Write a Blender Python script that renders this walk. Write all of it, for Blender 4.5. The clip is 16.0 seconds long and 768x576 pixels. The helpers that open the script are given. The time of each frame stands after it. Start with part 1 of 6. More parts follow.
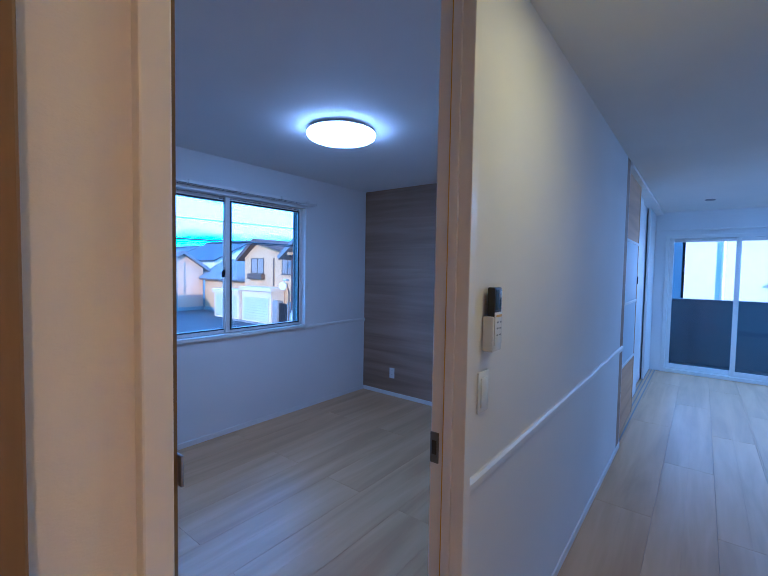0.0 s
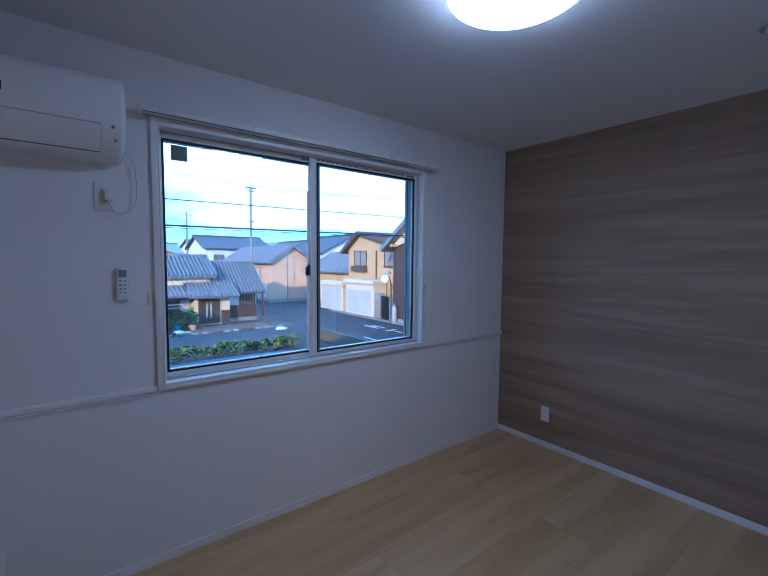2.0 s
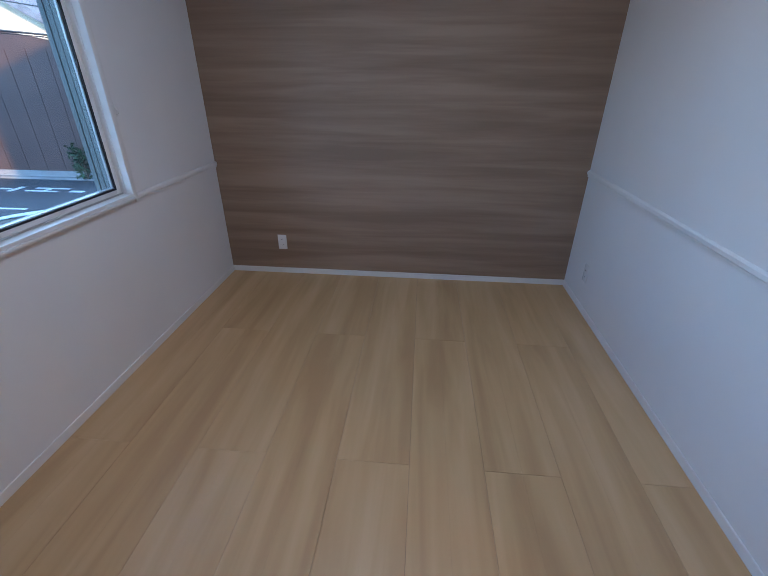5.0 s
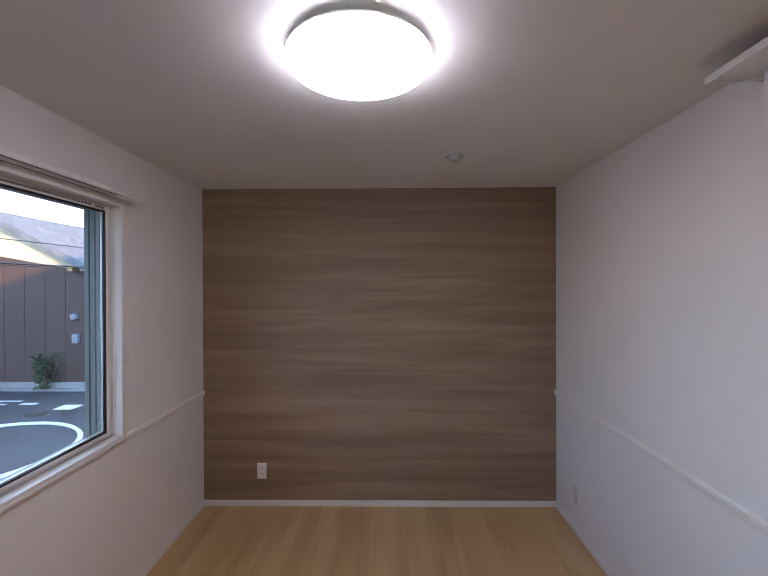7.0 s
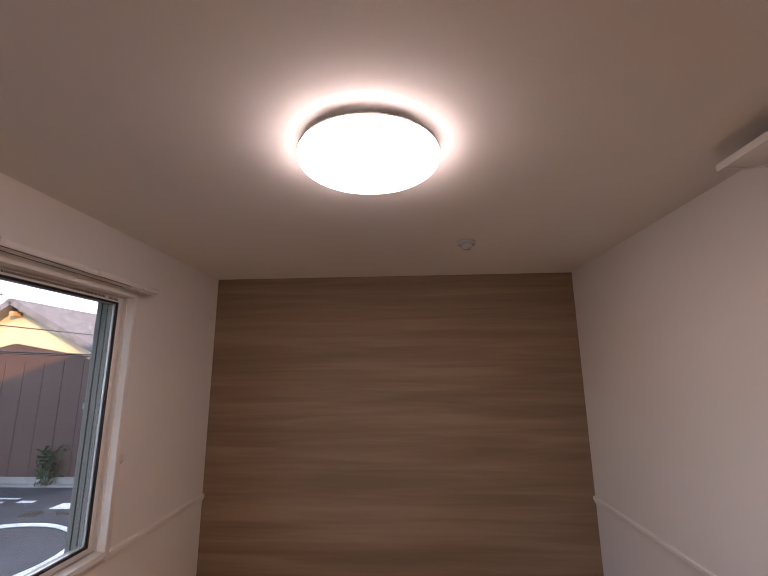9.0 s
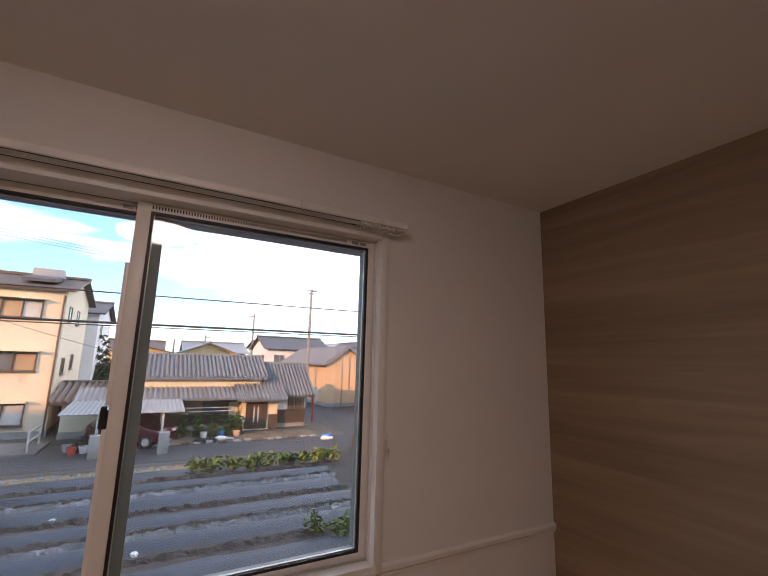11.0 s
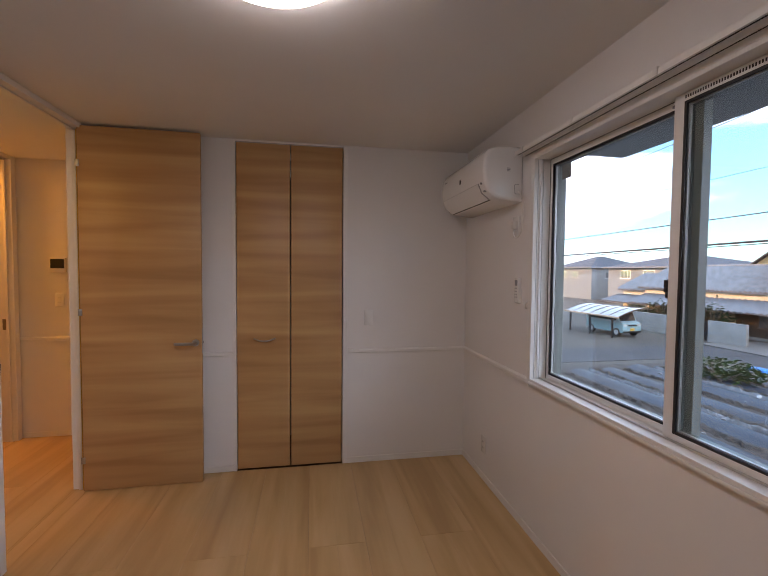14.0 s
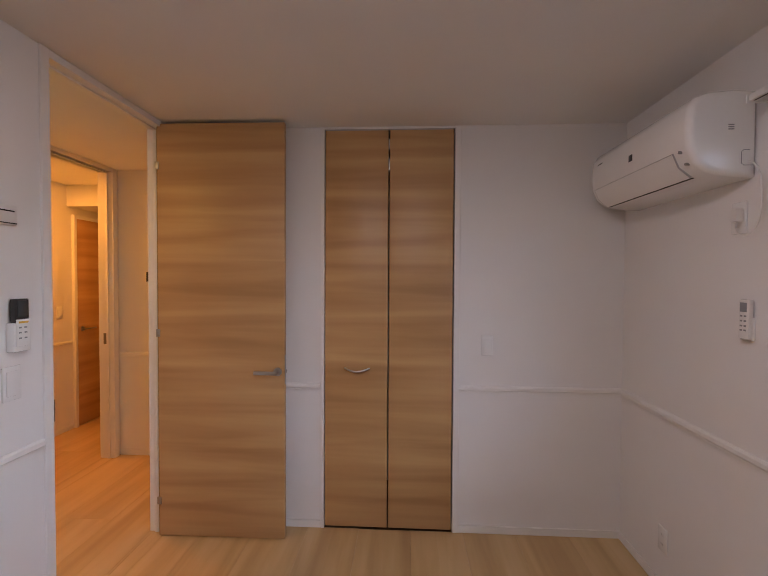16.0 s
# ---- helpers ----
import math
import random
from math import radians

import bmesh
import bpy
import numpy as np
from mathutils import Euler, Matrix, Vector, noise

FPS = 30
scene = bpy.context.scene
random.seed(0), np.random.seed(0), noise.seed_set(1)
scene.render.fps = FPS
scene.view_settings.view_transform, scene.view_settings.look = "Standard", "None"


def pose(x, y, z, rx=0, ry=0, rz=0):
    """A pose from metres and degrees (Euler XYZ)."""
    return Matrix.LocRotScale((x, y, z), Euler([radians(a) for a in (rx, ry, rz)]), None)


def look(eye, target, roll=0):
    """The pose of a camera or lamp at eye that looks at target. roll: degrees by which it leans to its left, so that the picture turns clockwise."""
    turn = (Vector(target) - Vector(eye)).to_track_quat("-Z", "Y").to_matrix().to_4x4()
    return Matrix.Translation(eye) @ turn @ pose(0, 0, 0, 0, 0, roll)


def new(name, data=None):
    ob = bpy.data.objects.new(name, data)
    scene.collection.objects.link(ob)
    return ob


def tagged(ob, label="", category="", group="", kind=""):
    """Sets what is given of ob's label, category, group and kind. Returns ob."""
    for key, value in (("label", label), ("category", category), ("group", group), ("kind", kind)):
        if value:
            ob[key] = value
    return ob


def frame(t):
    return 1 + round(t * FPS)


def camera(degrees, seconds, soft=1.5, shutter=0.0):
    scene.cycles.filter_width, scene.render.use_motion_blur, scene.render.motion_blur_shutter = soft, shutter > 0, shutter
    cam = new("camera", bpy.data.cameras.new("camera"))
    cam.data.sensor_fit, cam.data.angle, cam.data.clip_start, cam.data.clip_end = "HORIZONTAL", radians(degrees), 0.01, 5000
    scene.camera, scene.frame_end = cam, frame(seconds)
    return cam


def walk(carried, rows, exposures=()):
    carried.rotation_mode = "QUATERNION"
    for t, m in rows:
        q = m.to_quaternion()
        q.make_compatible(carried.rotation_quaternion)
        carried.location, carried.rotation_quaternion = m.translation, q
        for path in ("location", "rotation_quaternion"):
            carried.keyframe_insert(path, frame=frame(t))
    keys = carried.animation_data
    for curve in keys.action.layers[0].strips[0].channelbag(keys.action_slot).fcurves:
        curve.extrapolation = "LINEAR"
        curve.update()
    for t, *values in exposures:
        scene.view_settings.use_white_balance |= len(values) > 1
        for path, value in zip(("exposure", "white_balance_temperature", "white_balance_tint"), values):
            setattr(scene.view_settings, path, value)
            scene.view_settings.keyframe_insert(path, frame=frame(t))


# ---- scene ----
cam = camera(86.9, 16.0, 1.0)
PATH = [
    (0, (0.514, 0.477, 1.478), (-0.719, 2.049, 1.386), 1.0),
    (0.5, (0.241, 0.681, 1.497), (-1.128, 2.134, 1.38), 0.6),
    (1, (0.01, 0.916, 1.486), (-1.543, 2.172, 1.387), 0.8),
    (1.5, (-0.272, 1.099, 1.476), (-1.952, 2.18, 1.374), 1.4),
    (2, (-0.591, 1.277, 1.484), (-2.167, 2.5, 1.345), 0.5),
    (2.5, (-0.881, 1.439, 1.449), (-2.222, 2.873, 1.069), -0.6),
    (3, (-1.071, 1.486, 1.423), (-2.03, 3.096, 0.726), -1.0),
    (3.5, (-1.281, 1.374, 1.383), (-1.815, 3.067, 0.462), -2.6),
    (5.8, (-1.194, 1.274, 1.537), (-1.299, 3.058, 0.64), 0.6),
    (6, (-1.228, 1.265, 1.566), (-1.313, 3.117, 0.816), 0.7),
    (6.5, (-1.317, 1.216, 1.615), (-1.354, 3.19, 1.298), 0.1),
    (7, (-1.323, 1.177, 1.666), (-1.349, 3.177, 1.657), -0.2),
    (7.5, (-1.322, 1.148, 1.697), (-1.355, 3.137, 1.904), -0.4),
    (8, (-1.328, 1.145, 1.709), (-1.358, 3.113, 2.065), -0.3),
    (8.2, (-1.326, 1.145, 1.733), (-1.348, 3.108, 2.117), -0.3),
    (10.3, (-1.287, 1.958, 1.615), (-2.32, 3.617, 2.04), 0.6),
    (10.5, (-1.312, 2.125, 1.615), (-2.594, 3.606, 2.023), 1.0),
    (11, (-1.325, 2.527, 1.603), (-3.053, 3.471, 1.956), 1.5),
    (11.5, (-1.353, 2.913, 1.587), (-3.296, 3.302, 1.86), 2.7),
    (12, (-1.491, 3.222, 1.547), (-3.454, 2.916, 1.78), 2.6),
    (12.5, (-1.607, 3.422, 1.521), (-3.294, 2.357, 1.657), 1.2),
    (13, (-1.654, 3.567, 1.496), (-2.799, 1.927, 1.54), 1.4),
    (13.5, (-1.589, 3.624, 1.481), (-2.25, 1.737, 1.439), 1.1),
    (14, (-1.538, 3.662, 1.473), (-1.887, 1.695, 1.391), 0.5),
    (14.5, (-1.514, 3.683, 1.493), (-1.651, 1.691, 1.384), -0.1),
    (15, (-1.487, 3.639, 1.476), (-1.51, 1.641, 1.378), 0.2),
    (15.5, (-1.502, 3.39, 1.495), (-1.474, 1.392, 1.398), -0.2),
    (15.6, (-1.503, 3.312, 1.502), (-1.466, 1.315, 1.418), -0.2),
    (16, (-1.479, 3.005, 1.511), (-1.376, 1.008, 1.464), 0.3),
]
walk(cam, [(t, look(eye, target, roll)) for t, eye, target, roll in PATH],
     [(0.0, 1.35, 3400, 12), (0.5, 1.3, 3480, 14), (1.0, 1.4, 3500, 14), (1.5, 1.3, 3600, 12), (2.0, 1.1, 4000, 11), (2.5, 1.0, 4000, 7), (3.5, 1.38, 4400, 10), (6.0, 1.9, 4800, 13), (6.5, 1.95, 5150, 17), (7.0, 1.75, 5600, 21), (7.5, 1.65, 5980, 26),
      (8.2, 1.55, 6600, 32), (10.3, 1.35, 7450, 34), (11.0, 1.0, 7300, 31), (11.5, 0.7, 7300, 28), (12.0, 0.5, 6900, 23), (12.6, 0.6, 6950, 24), (13.4, 1.05, 6500, 22), (14.5, 1.65, 6500, 26), (16.0, 1.8, 6300, 27)])

# ---------------------------------------------------------------- world, sun
SUN_AZ, SUN_EL = -50.0, 13.0          # bearing of the sun from +x towards -y, and its height
world = bpy.data.worlds.new("World")
scene.world = world
world.use_nodes = True
wn, wl = world.node_tree.nodes, world.node_tree.links
wn.clear()
sky = wn.new("ShaderNodeTexSky")
sky.sky_type = 'NISHITA'
sky.sun_disc = False
sky.sun_elevation = radians(SUN_EL)
sky.sun_rotation = radians(90 - SUN_AZ)
sky.air_density, sky.dust_density, sky.ozone_density = 1.0, 0.3, 2.0
wtc = wn.new("ShaderNodeTexCoord")
wmap = wn.new("ShaderNodeMapping")
wmap.inputs["Scale"].default_value = (1.6, 1.6, 6.5)
wmap.inputs["Location"].default_value = (3.1, 0.4, 0.3)
wno = wn.new("ShaderNodeTexNoise")
wno.inputs["Scale"].default_value = 1.5
wno.inputs["Detail"].default_value = 7.0
wno.inputs["Roughness"].default_value = 0.55
wramp = wn.new("ShaderNodeValToRGB")
wramp.color_ramp.elements[0].position, wramp.color_ramp.elements[1].position = 0.52, 0.68
wramp.color_ramp.elements[0].color = (0.06, 0.06, 0.06, 1)
wmix = wn.new("ShaderNodeMixRGB")
wmix.inputs[2].default_value = (17.5, 20.0, 23.5, 1)
wbg = wn.new("ShaderNodeBackground")
wbg.inputs["Strength"].default_value = 0.085
wout = wn.new("ShaderNodeOutputWorld")
wl.new(wtc.outputs["Generated"], wmap.inputs["Vector"])
wl.new(wmap.outputs["Vector"], wno.inputs["Vector"])
# cloud banks in the north and the far south, a clear gap in the west, clearer close to the skyline
wsep = wn.new("ShaderNodeSeparateXYZ")
wl.new(wtc.outputs["Generated"], wsep.inputs[0])
bank = []
for axis, lo, hi in (("Y", -0.04, 0.30), ("Z", 0.03, 0.12), ("Y", -0.55, -1.0)):
    mr_ = wn.new("ShaderNodeMapRange")
    mr_.interpolation_type = 'SMOOTHSTEP'
    mr_.inputs["From Min"].default_value, mr_.inputs["From Max"].default_value = lo, hi
    wl.new(wsep.outputs[axis], mr_.inputs["Value"])
    bank.append(mr_.outputs["Result"])
wmul = wn.new("ShaderNodeMath")
wmul.operation = 'MULTIPLY'
wboth = wn.new("ShaderNodeMath")
wboth.operation = 'ADD'
wl.new(bank[0], wboth.inputs[0])
wl.new(bank[2], wboth.inputs[1])
wl.new(wboth.outputs[0], wmul.inputs[0])
wl.new(bank[1], wmul.inputs[1])
wadd = wn.new("ShaderNodeMath")
wadd.operation = 'MULTIPLY_ADD'
wadd.inputs[1].default_value = 0.30
wl.new(wmul.outputs[0], wadd.inputs[0])
wl.new(wno.outputs["Fac"], wadd.inputs[2])
wl.new(wadd.outputs[0], wramp.inputs["Fac"])
wl.new(wramp.outputs["Color"], wmix.inputs[0])
wtint = wn.new("ShaderNodeMixRGB")          # clear deep blue after rain
wtint.blend_type = 'MULTIPLY'
wtint.inputs[0].default_value = 1.0
wtint.inputs[2].default_value = (1.6, 2.7, 3.1, 1)
wl.new(sky.outputs["Color"], wtint.inputs[1])
wl.new(wtint.outputs["Color"], wmix.inputs[1])
wl.new(wmix.outputs["Color"], wbg.inputs["Color"])
wl.new(wbg.outputs["Background"], wout.inputs["Surface"])

sun = new("sun", bpy.data.lights.new("sun", 'SUN'))
sun.data.energy, sun.data.angle, sun.data.color = 3.2, radians(0.6), (1.0, 0.50, 0.18)
sd = Vector((math.cos(radians(SUN_AZ)) * math.cos(radians(SUN_EL)), math.sin(radians(SUN_AZ)) * math.cos(radians(SUN_EL)), math.sin(radians(SUN_EL))))
sun.matrix_world = look(sd * 40, (0, 0, 0))

LAMP_POWER, HALL_POWER, WASH_POWER, LIVING_POWER = 7.0, 80.0, 210.0, 19.0

# ---------------------------------------------------------------- materials
def base_nodes(name):
    m = bpy.data.materials.new(name)
    m.use_nodes = True
    nt = m.node_tree
    return m, nt.nodes, nt.links, nt.nodes["Principled BSDF"]


def coords(n, l, scale, piece=False):
    tc = n.new("ShaderNodeTexCoord")
    mp = n.new("ShaderNodeMapping")
    mp.inputs["Scale"].default_value = scale
    l.new(tc.outputs["Object"], mp.inputs["Vector"])
    if piece:
        oi = n.new("ShaderNodeObjectInfo")
        mul = n.new("ShaderNodeMath")
        mul.operation = 'MULTIPLY'
        mul.inputs[1].default_value = 57.0
        l.new(oi.outputs["Random"], mul.inputs[0])
        cx = n.new("ShaderNodeCombineXYZ")
        for i in range(3):
            l.new(mul.outputs[0], cx.inputs[i])
        l.new(cx.outputs[0], mp.inputs["Location"])
    return mp.outputs["Vector"]


def noise_tex(n, l, vec, scale, detail=5.0, rough=0.55, dist=0.0):
    t = n.new("ShaderNodeTexNoise")
    t.inputs["Scale"].default_value = scale
    t.inputs["Detail"].default_value = detail
    t.inputs["Roughness"].default_value = rough
    t.inputs["Distortion"].default_value = dist
    l.new(vec, t.inputs["Vector"])
    return t.outputs["Fac"]


def ramp(n, l, fac, stops):
    r = n.new("ShaderNodeValToRGB")
    e = r.color_ramp.elements
    e[0].position, e[0].color = stops[0][0], (*stops[0][1], 1)
    e[1].position, e[1].color = stops[-1][0], (*stops[-1][1], 1)
    for p, c in stops[1:-1]:
        x = e.new(p)
        x.color = (*c, 1)
    l.new(fac, r.inputs["Fac"])
    return r.outputs["Color"]


def bump(n, l, b, height, strength, dist=0.002):
    k = n.new("ShaderNodeBump")
    k.inputs["Strength"].default_value = strength
    k.inputs["Distance"].default_value = dist
    l.new(height, k.inputs["Height"])
    l.new(k.outputs["Normal"], b.inputs["Normal"])


def shade(c, f):
    return tuple(min(1.0, v * f) for v in c)


def plain(name, color, rough=0.5, metal=0.0, var=0.10, scale=6.0, bs=60.0, bstr=0.05, stretch=(1, 1, 1), piece=False):
    """Painted, moulded or mineral surface: slow stains, fine grain and a little relief."""
    m, n, l, b = base_nodes(name)
    v = coords(n, l, stretch, piece)
    big = noise_tex(n, l, v, scale, 4.0)
    l.new(ramp(n, l, big, [(0.3, shade(color, 1 - var)), (0.7, shade(color, 1 + var))]), b.inputs["Base Color"])
    fine = noise_tex(n, l, v, bs, 3.0)
    bump(n, l, b, fine, bstr)
    b.inputs["Roughness"].default_value = rough
    b.inputs["Metallic"].default_value = metal
    return m


def wood(name, dark, mid, light, stretch, rough, piece=False, bands=2.0, fibre=0.30):
    """Wood print: broad bands and fine fibres along one direction."""
    m, n, l, b = base_nodes(name)
    v = coords(n, l, stretch, piece)
    broad = noise_tex(n, l, v, bands, 3.0, 0.5, 0.4)
    fine = noise_tex(n, l, v, bands * 6.0, 5.0, 0.6)
    mx = n.new("ShaderNodeMath")
    mx.operation = 'MULTIPLY_ADD'
    mx.inputs[1].default_value = fibre
    l.new(fine, mx.inputs[0])
    sc = n.new("ShaderNodeMath")
    sc.operation = 'MULTIPLY'
    sc.inputs[1].default_value = 1 - fibre
    l.new(broad, sc.inputs[0])
    l.new(sc.outputs[0], mx.inputs[2])
    col = ramp(n, l, mx.outputs[0], [(0.34, dark), (0.5, mid), (0.66, light)])
    if piece:
        oi = n.new("ShaderNodeObjectInfo")
        hs = n.new("ShaderNodeHueSaturation")
        mr = n.new("ShaderNodeMapRange")
        mr.inputs["To Min"].default_value, mr.inputs["To Max"].default_value = 0.965, 1.035
        l.new(oi.outputs["Random"], mr.inputs["Value"])
        l.new(mr.outputs["Result"], hs.inputs["Value"])
        l.new(col, hs.inputs["Color"])
        col = hs.outputs["Color"]
    l.new(col, b.inputs["Base Color"])
    b.inputs["Roughness"].default_value = rough
    bump(n, l, b, fine, 0.08, 0.001)
    return m


def wallpaper(name, color, sx=1.0):
    m, n, l, b = base_nodes(name)
    v = coords(n, l, (1, 1, 1))
    big = noise_tex(n, l, v, 1.3, 3.0)
    l.new(ramp(n, l, big, [(0.3, shade(color, 0.97)), (0.7, shade(color, 1.02))]), b.inputs["Base Color"])
    v2 = coords(n, l, (1, 1, 2.6))
    f = noise_tex(n, l, v2, 150.0, 4.0, 0.6, 0.6)
    bump(n, l, b, f, 0.30, 0.0015)
    b.inputs["Roughness"].default_value = 0.72
    return m


def glow(name, color, strength):
    m, n, l, b = base_nodes(name)
    b.inputs["Base Color"].default_value = (0.9, 0.9, 0.9, 1)
    b.inputs["Emission Color"].default_value = (*color, 1)
    b.inputs["Emission Strength"].default_value = strength
    b.inputs["Roughness"].default_value = 0.4
    return m


def glass(name, tint):
    m, n, l, b = base_nodes(name)
    n.remove(b)
    tr = n.new("ShaderNodeBsdfTransparent")
    tr.inputs["Color"].default_value = (*tint, 1)
    gl = n.new("ShaderNodeBsdfGlossy")
    gl.inputs["Roughness"].default_value = 0.0
    lw = n.new("ShaderNodeLayerWeight")
    lw.inputs["Blend"].default_value = 0.5
    pw = n.new("ShaderNodeMath")
    pw.operation = 'POWER'
    pw.inputs[1].default_value = 5.0
    l.new(lw.outputs["Facing"], pw.inputs[0])
    fr = n.new("ShaderNodeMath")
    fr.operation = 'MULTIPLY_ADD'
    fr.inputs[1].default_value, fr.inputs[2].default_value = 0.94, 0.035
    l.new(pw.outputs[0], fr.inputs[0])
    mx = n.new("ShaderNodeMixShader")
    l.new(fr.outputs[0], mx.inputs[0])
    l.new(tr.outputs[0], mx.inputs[1])
    l.new(gl.outputs[0], mx.inputs[2])
    l.new(mx.outputs[0], n["Material Output"].inputs["Surface"])
    return m


def foliage(name, dark, light):
    m, n, l, b = base_nodes(name)
    ge = n.new("ShaderNodeNewGeometry")
    l.new(ramp(n, l, ge.outputs["Random Per Island"], [(0.0, dark), (1.0, light)]), b.inputs["Base Color"])
    b.inputs["Roughness"].default_value = 0.6
    return m


M_WALL = wallpaper("white_wallpaper", (0.80, 0.79, 0.78))
M_CEIL = wallpaper("ceiling_paper", (0.80, 0.79, 0.77))
M_TRIM = plain("white_trim", (0.80, 0.79, 0.77), 0.38, var=0.03, bstr=0.02)
M_ACC = wood("accent_paper", (0.232, 0.162, 0.105), (0.288, 0.203, 0.134), (0.352, 0.255, 0.174), (0.40, 1, 6.6), 0.6, bands=2.0, fibre=0.14)
M_FLOOR = wood("oak_floor", (0.46, 0.298, 0.135), (0.55, 0.368, 0.173), (0.62, 0.433, 0.220), (5.5, 0.5, 1), 0.34, piece=True, bands=1.5, fibre=0.10)
M_GAP = plain("floor_joint", (0.13, 0.085, 0.05), 0.8)
M_DOOR = wood("oak_door", (0.40, 0.228, 0.092), (0.50, 0.30, 0.130), (0.585, 0.372, 0.172), (0.3, 0.3, 4.6), 0.42, bands=1.8, fibre=0.07)
M_POST = wood("ochre_post", (0.17, 0.105, 0.030), (0.22, 0.14, 0.042), (0.27, 0.175, 0.058), (6.0, 6.0, 0.5), 0.5, bands=1.8, fibre=0.2)
M_RESIN = plain("white_resin_frame", (0.80, 0.79, 0.76), 0.35, var=0.03, bstr=0.01)
M_GASKET = plain("black_gasket", (0.012, 0.012, 0.014), 0.5)
M_GLASS = glass("window_glass", (0.94, 0.97, 0.97))
M_PLASTIC = plain("white_plastic", (0.82, 0.82, 0.81), 0.16, var=0.02, bstr=0.01)
M_PLASTIC2 = plain("ivory_plastic", (0.76, 0.75, 0.73), 0.35, var=0.03, bstr=0.01)
M_DARKPL = plain("black_plastic", (0.018, 0.018, 0.02), 0.3, var=0.1, bstr=0.02)
M_GREY = plain("grey_plastic", (0.25, 0.26, 0.28), 0.45, var=0.08)
M_STEEL = plain("brushed_steel", (0.44, 0.43, 0.42), 0.34, 1.0, var=0.05, bs=200.0, bstr=0.03, stretch=(1, 1, 8))
M_DARKSTEEL = plain("dark_steel", (0.22, 0.21, 0.20), 0.4, 1.0, var=0.1)
M_SLOT = plain("dark_slot", (0.03, 0.028, 0.026), 0.7)
M_YELLOW = plain("yellow_print", (0.65, 0.38, 0.05), 0.5)
M_LCD = plain("display_glass", (0.05, 0.06, 0.065), 0.15, var=0.1)
M_TAG = plain("grey_sticker", (0.33, 0.32, 0.31), 0.6)
M_LAMP = glow("lamp_diffuser", (1.0, 0.93, 0.86), LAMP_POWER)
M_LIVLAMP = glow("living_lamp_diffuser", (0.82, 0.92, 1.0), LIVING_POWER)
M_WARM = glow("warm_lamp_diffuser", (1.0, 0.55, 0.10), HALL_POWER)
M_WARM2 = glow("washroom_lamp_diffuser", (1.0, 0.37, 0.04), WASH_POWER)
M_FROST = plain("frosted_panel", (0.62, 0.66, 0.70), 0.45, var=0.03)
# outdoors
M_SOIL = plain("field_soil", (0.046, 0.038, 0.033), 0.95, var=0.6, scale=3.5, bs=11.0, bstr=0.8)
M_GROUND = plain("earth_ground", (0.075, 0.066, 0.055), 0.95, var=0.35, scale=0.5, bs=3.0, bstr=0.2)
M_MULCH = plain("dark_mulch_film", (0.025, 0.034, 0.048), 0.56, var=0.5, scale=2.0, bs=5.0, bstr=0.5, stretch=(1, 0.3, 1))
M_STRAW = plain("dry_straw", (0.17, 0.135, 0.085), 0.9, var=0.35, scale=4.0, bs=40.0, bstr=0.8)
M_ASPHALT = plain("asphalt", (0.042, 0.043, 0.047), 0.85, var=0.25, scale=0.6, bs=12.0, bstr=0.12)
M_PAINT = plain("road_paint", (0.62, 0.62, 0.60), 0.7, var=0.15, scale=5.0)
M_CONC = plain("concrete", (0.25, 0.245, 0.235), 0.85, var=0.2, scale=1.2, bs=30.0, bstr=0.25)
M_STUCCO = plain("white_stucco", (0.62, 0.53, 0.40), 0.9, var=0.07, scale=0.7, bs=40.0, bstr=0.3)
M_STUCCO2 = plain("grey_white_siding", (0.62, 0.62, 0.62), 0.85, var=0.07, scale=0.7, bs=30.0, bstr=0.2)
M_YWALL = plain("yellow_stucco", (0.50, 0.34, 0.17), 0.9, var=0.08, scale=0.7, bs=40.0, bstr=0.3)
M_OWALL = plain("orange_stucco", (0.56, 0.38, 0.24), 0.9, var=0.08, scale=0.7, bs=40.0, bstr=0.3)
M_BWALL = plain("brown_metal_siding", (0.075, 0.046, 0.039), 0.6, var=0.12, scale=0.8, bs=20.0, bstr=0.2)
M_GWALL = plain("grey_siding", (0.23, 0.235, 0.24), 0.85, var=0.08, scale=0.7)
M_DWALL = plain("dark_weathered_boards", (0.075, 0.05, 0.036), 0.85, var=0.3, scale=2.0, stretch=(1, 1, 0.2))
M_PLASTER = plain("cream_plaster", (0.66, 0.56, 0.40), 0.9, var=0.08, scale=0.8)
M_TILE = plain("grey_roof_tile", (0.165, 0.172, 0.188), 0.42, var=0.35, scale=3.0, bs=9.0, bstr=0.5)
M_TILEB = plain("brown_roof_tile", (0.095, 0.066, 0.052), 0.6, var=0.3, scale=2.0, bs=12.0, bstr=0.35)
M_SLATE = plain("dark_roof_slate", (0.07, 0.072, 0.085), 0.8, var=0.25, scale=1.5, bs=10.0, bstr=0.3)
M_ALU = plain("aluminium_frame", (0.55, 0.54, 0.52), 0.45, 0.6, var=0.05)
M_BRONZE = plain("bronze_frame", (0.12, 0.085, 0.06), 0.5, 0.3, var=0.08)
M_PANE = plain("dark_window_pane", (0.12, 0.13, 0.14), 0.08, var=0.4, scale=0.7)
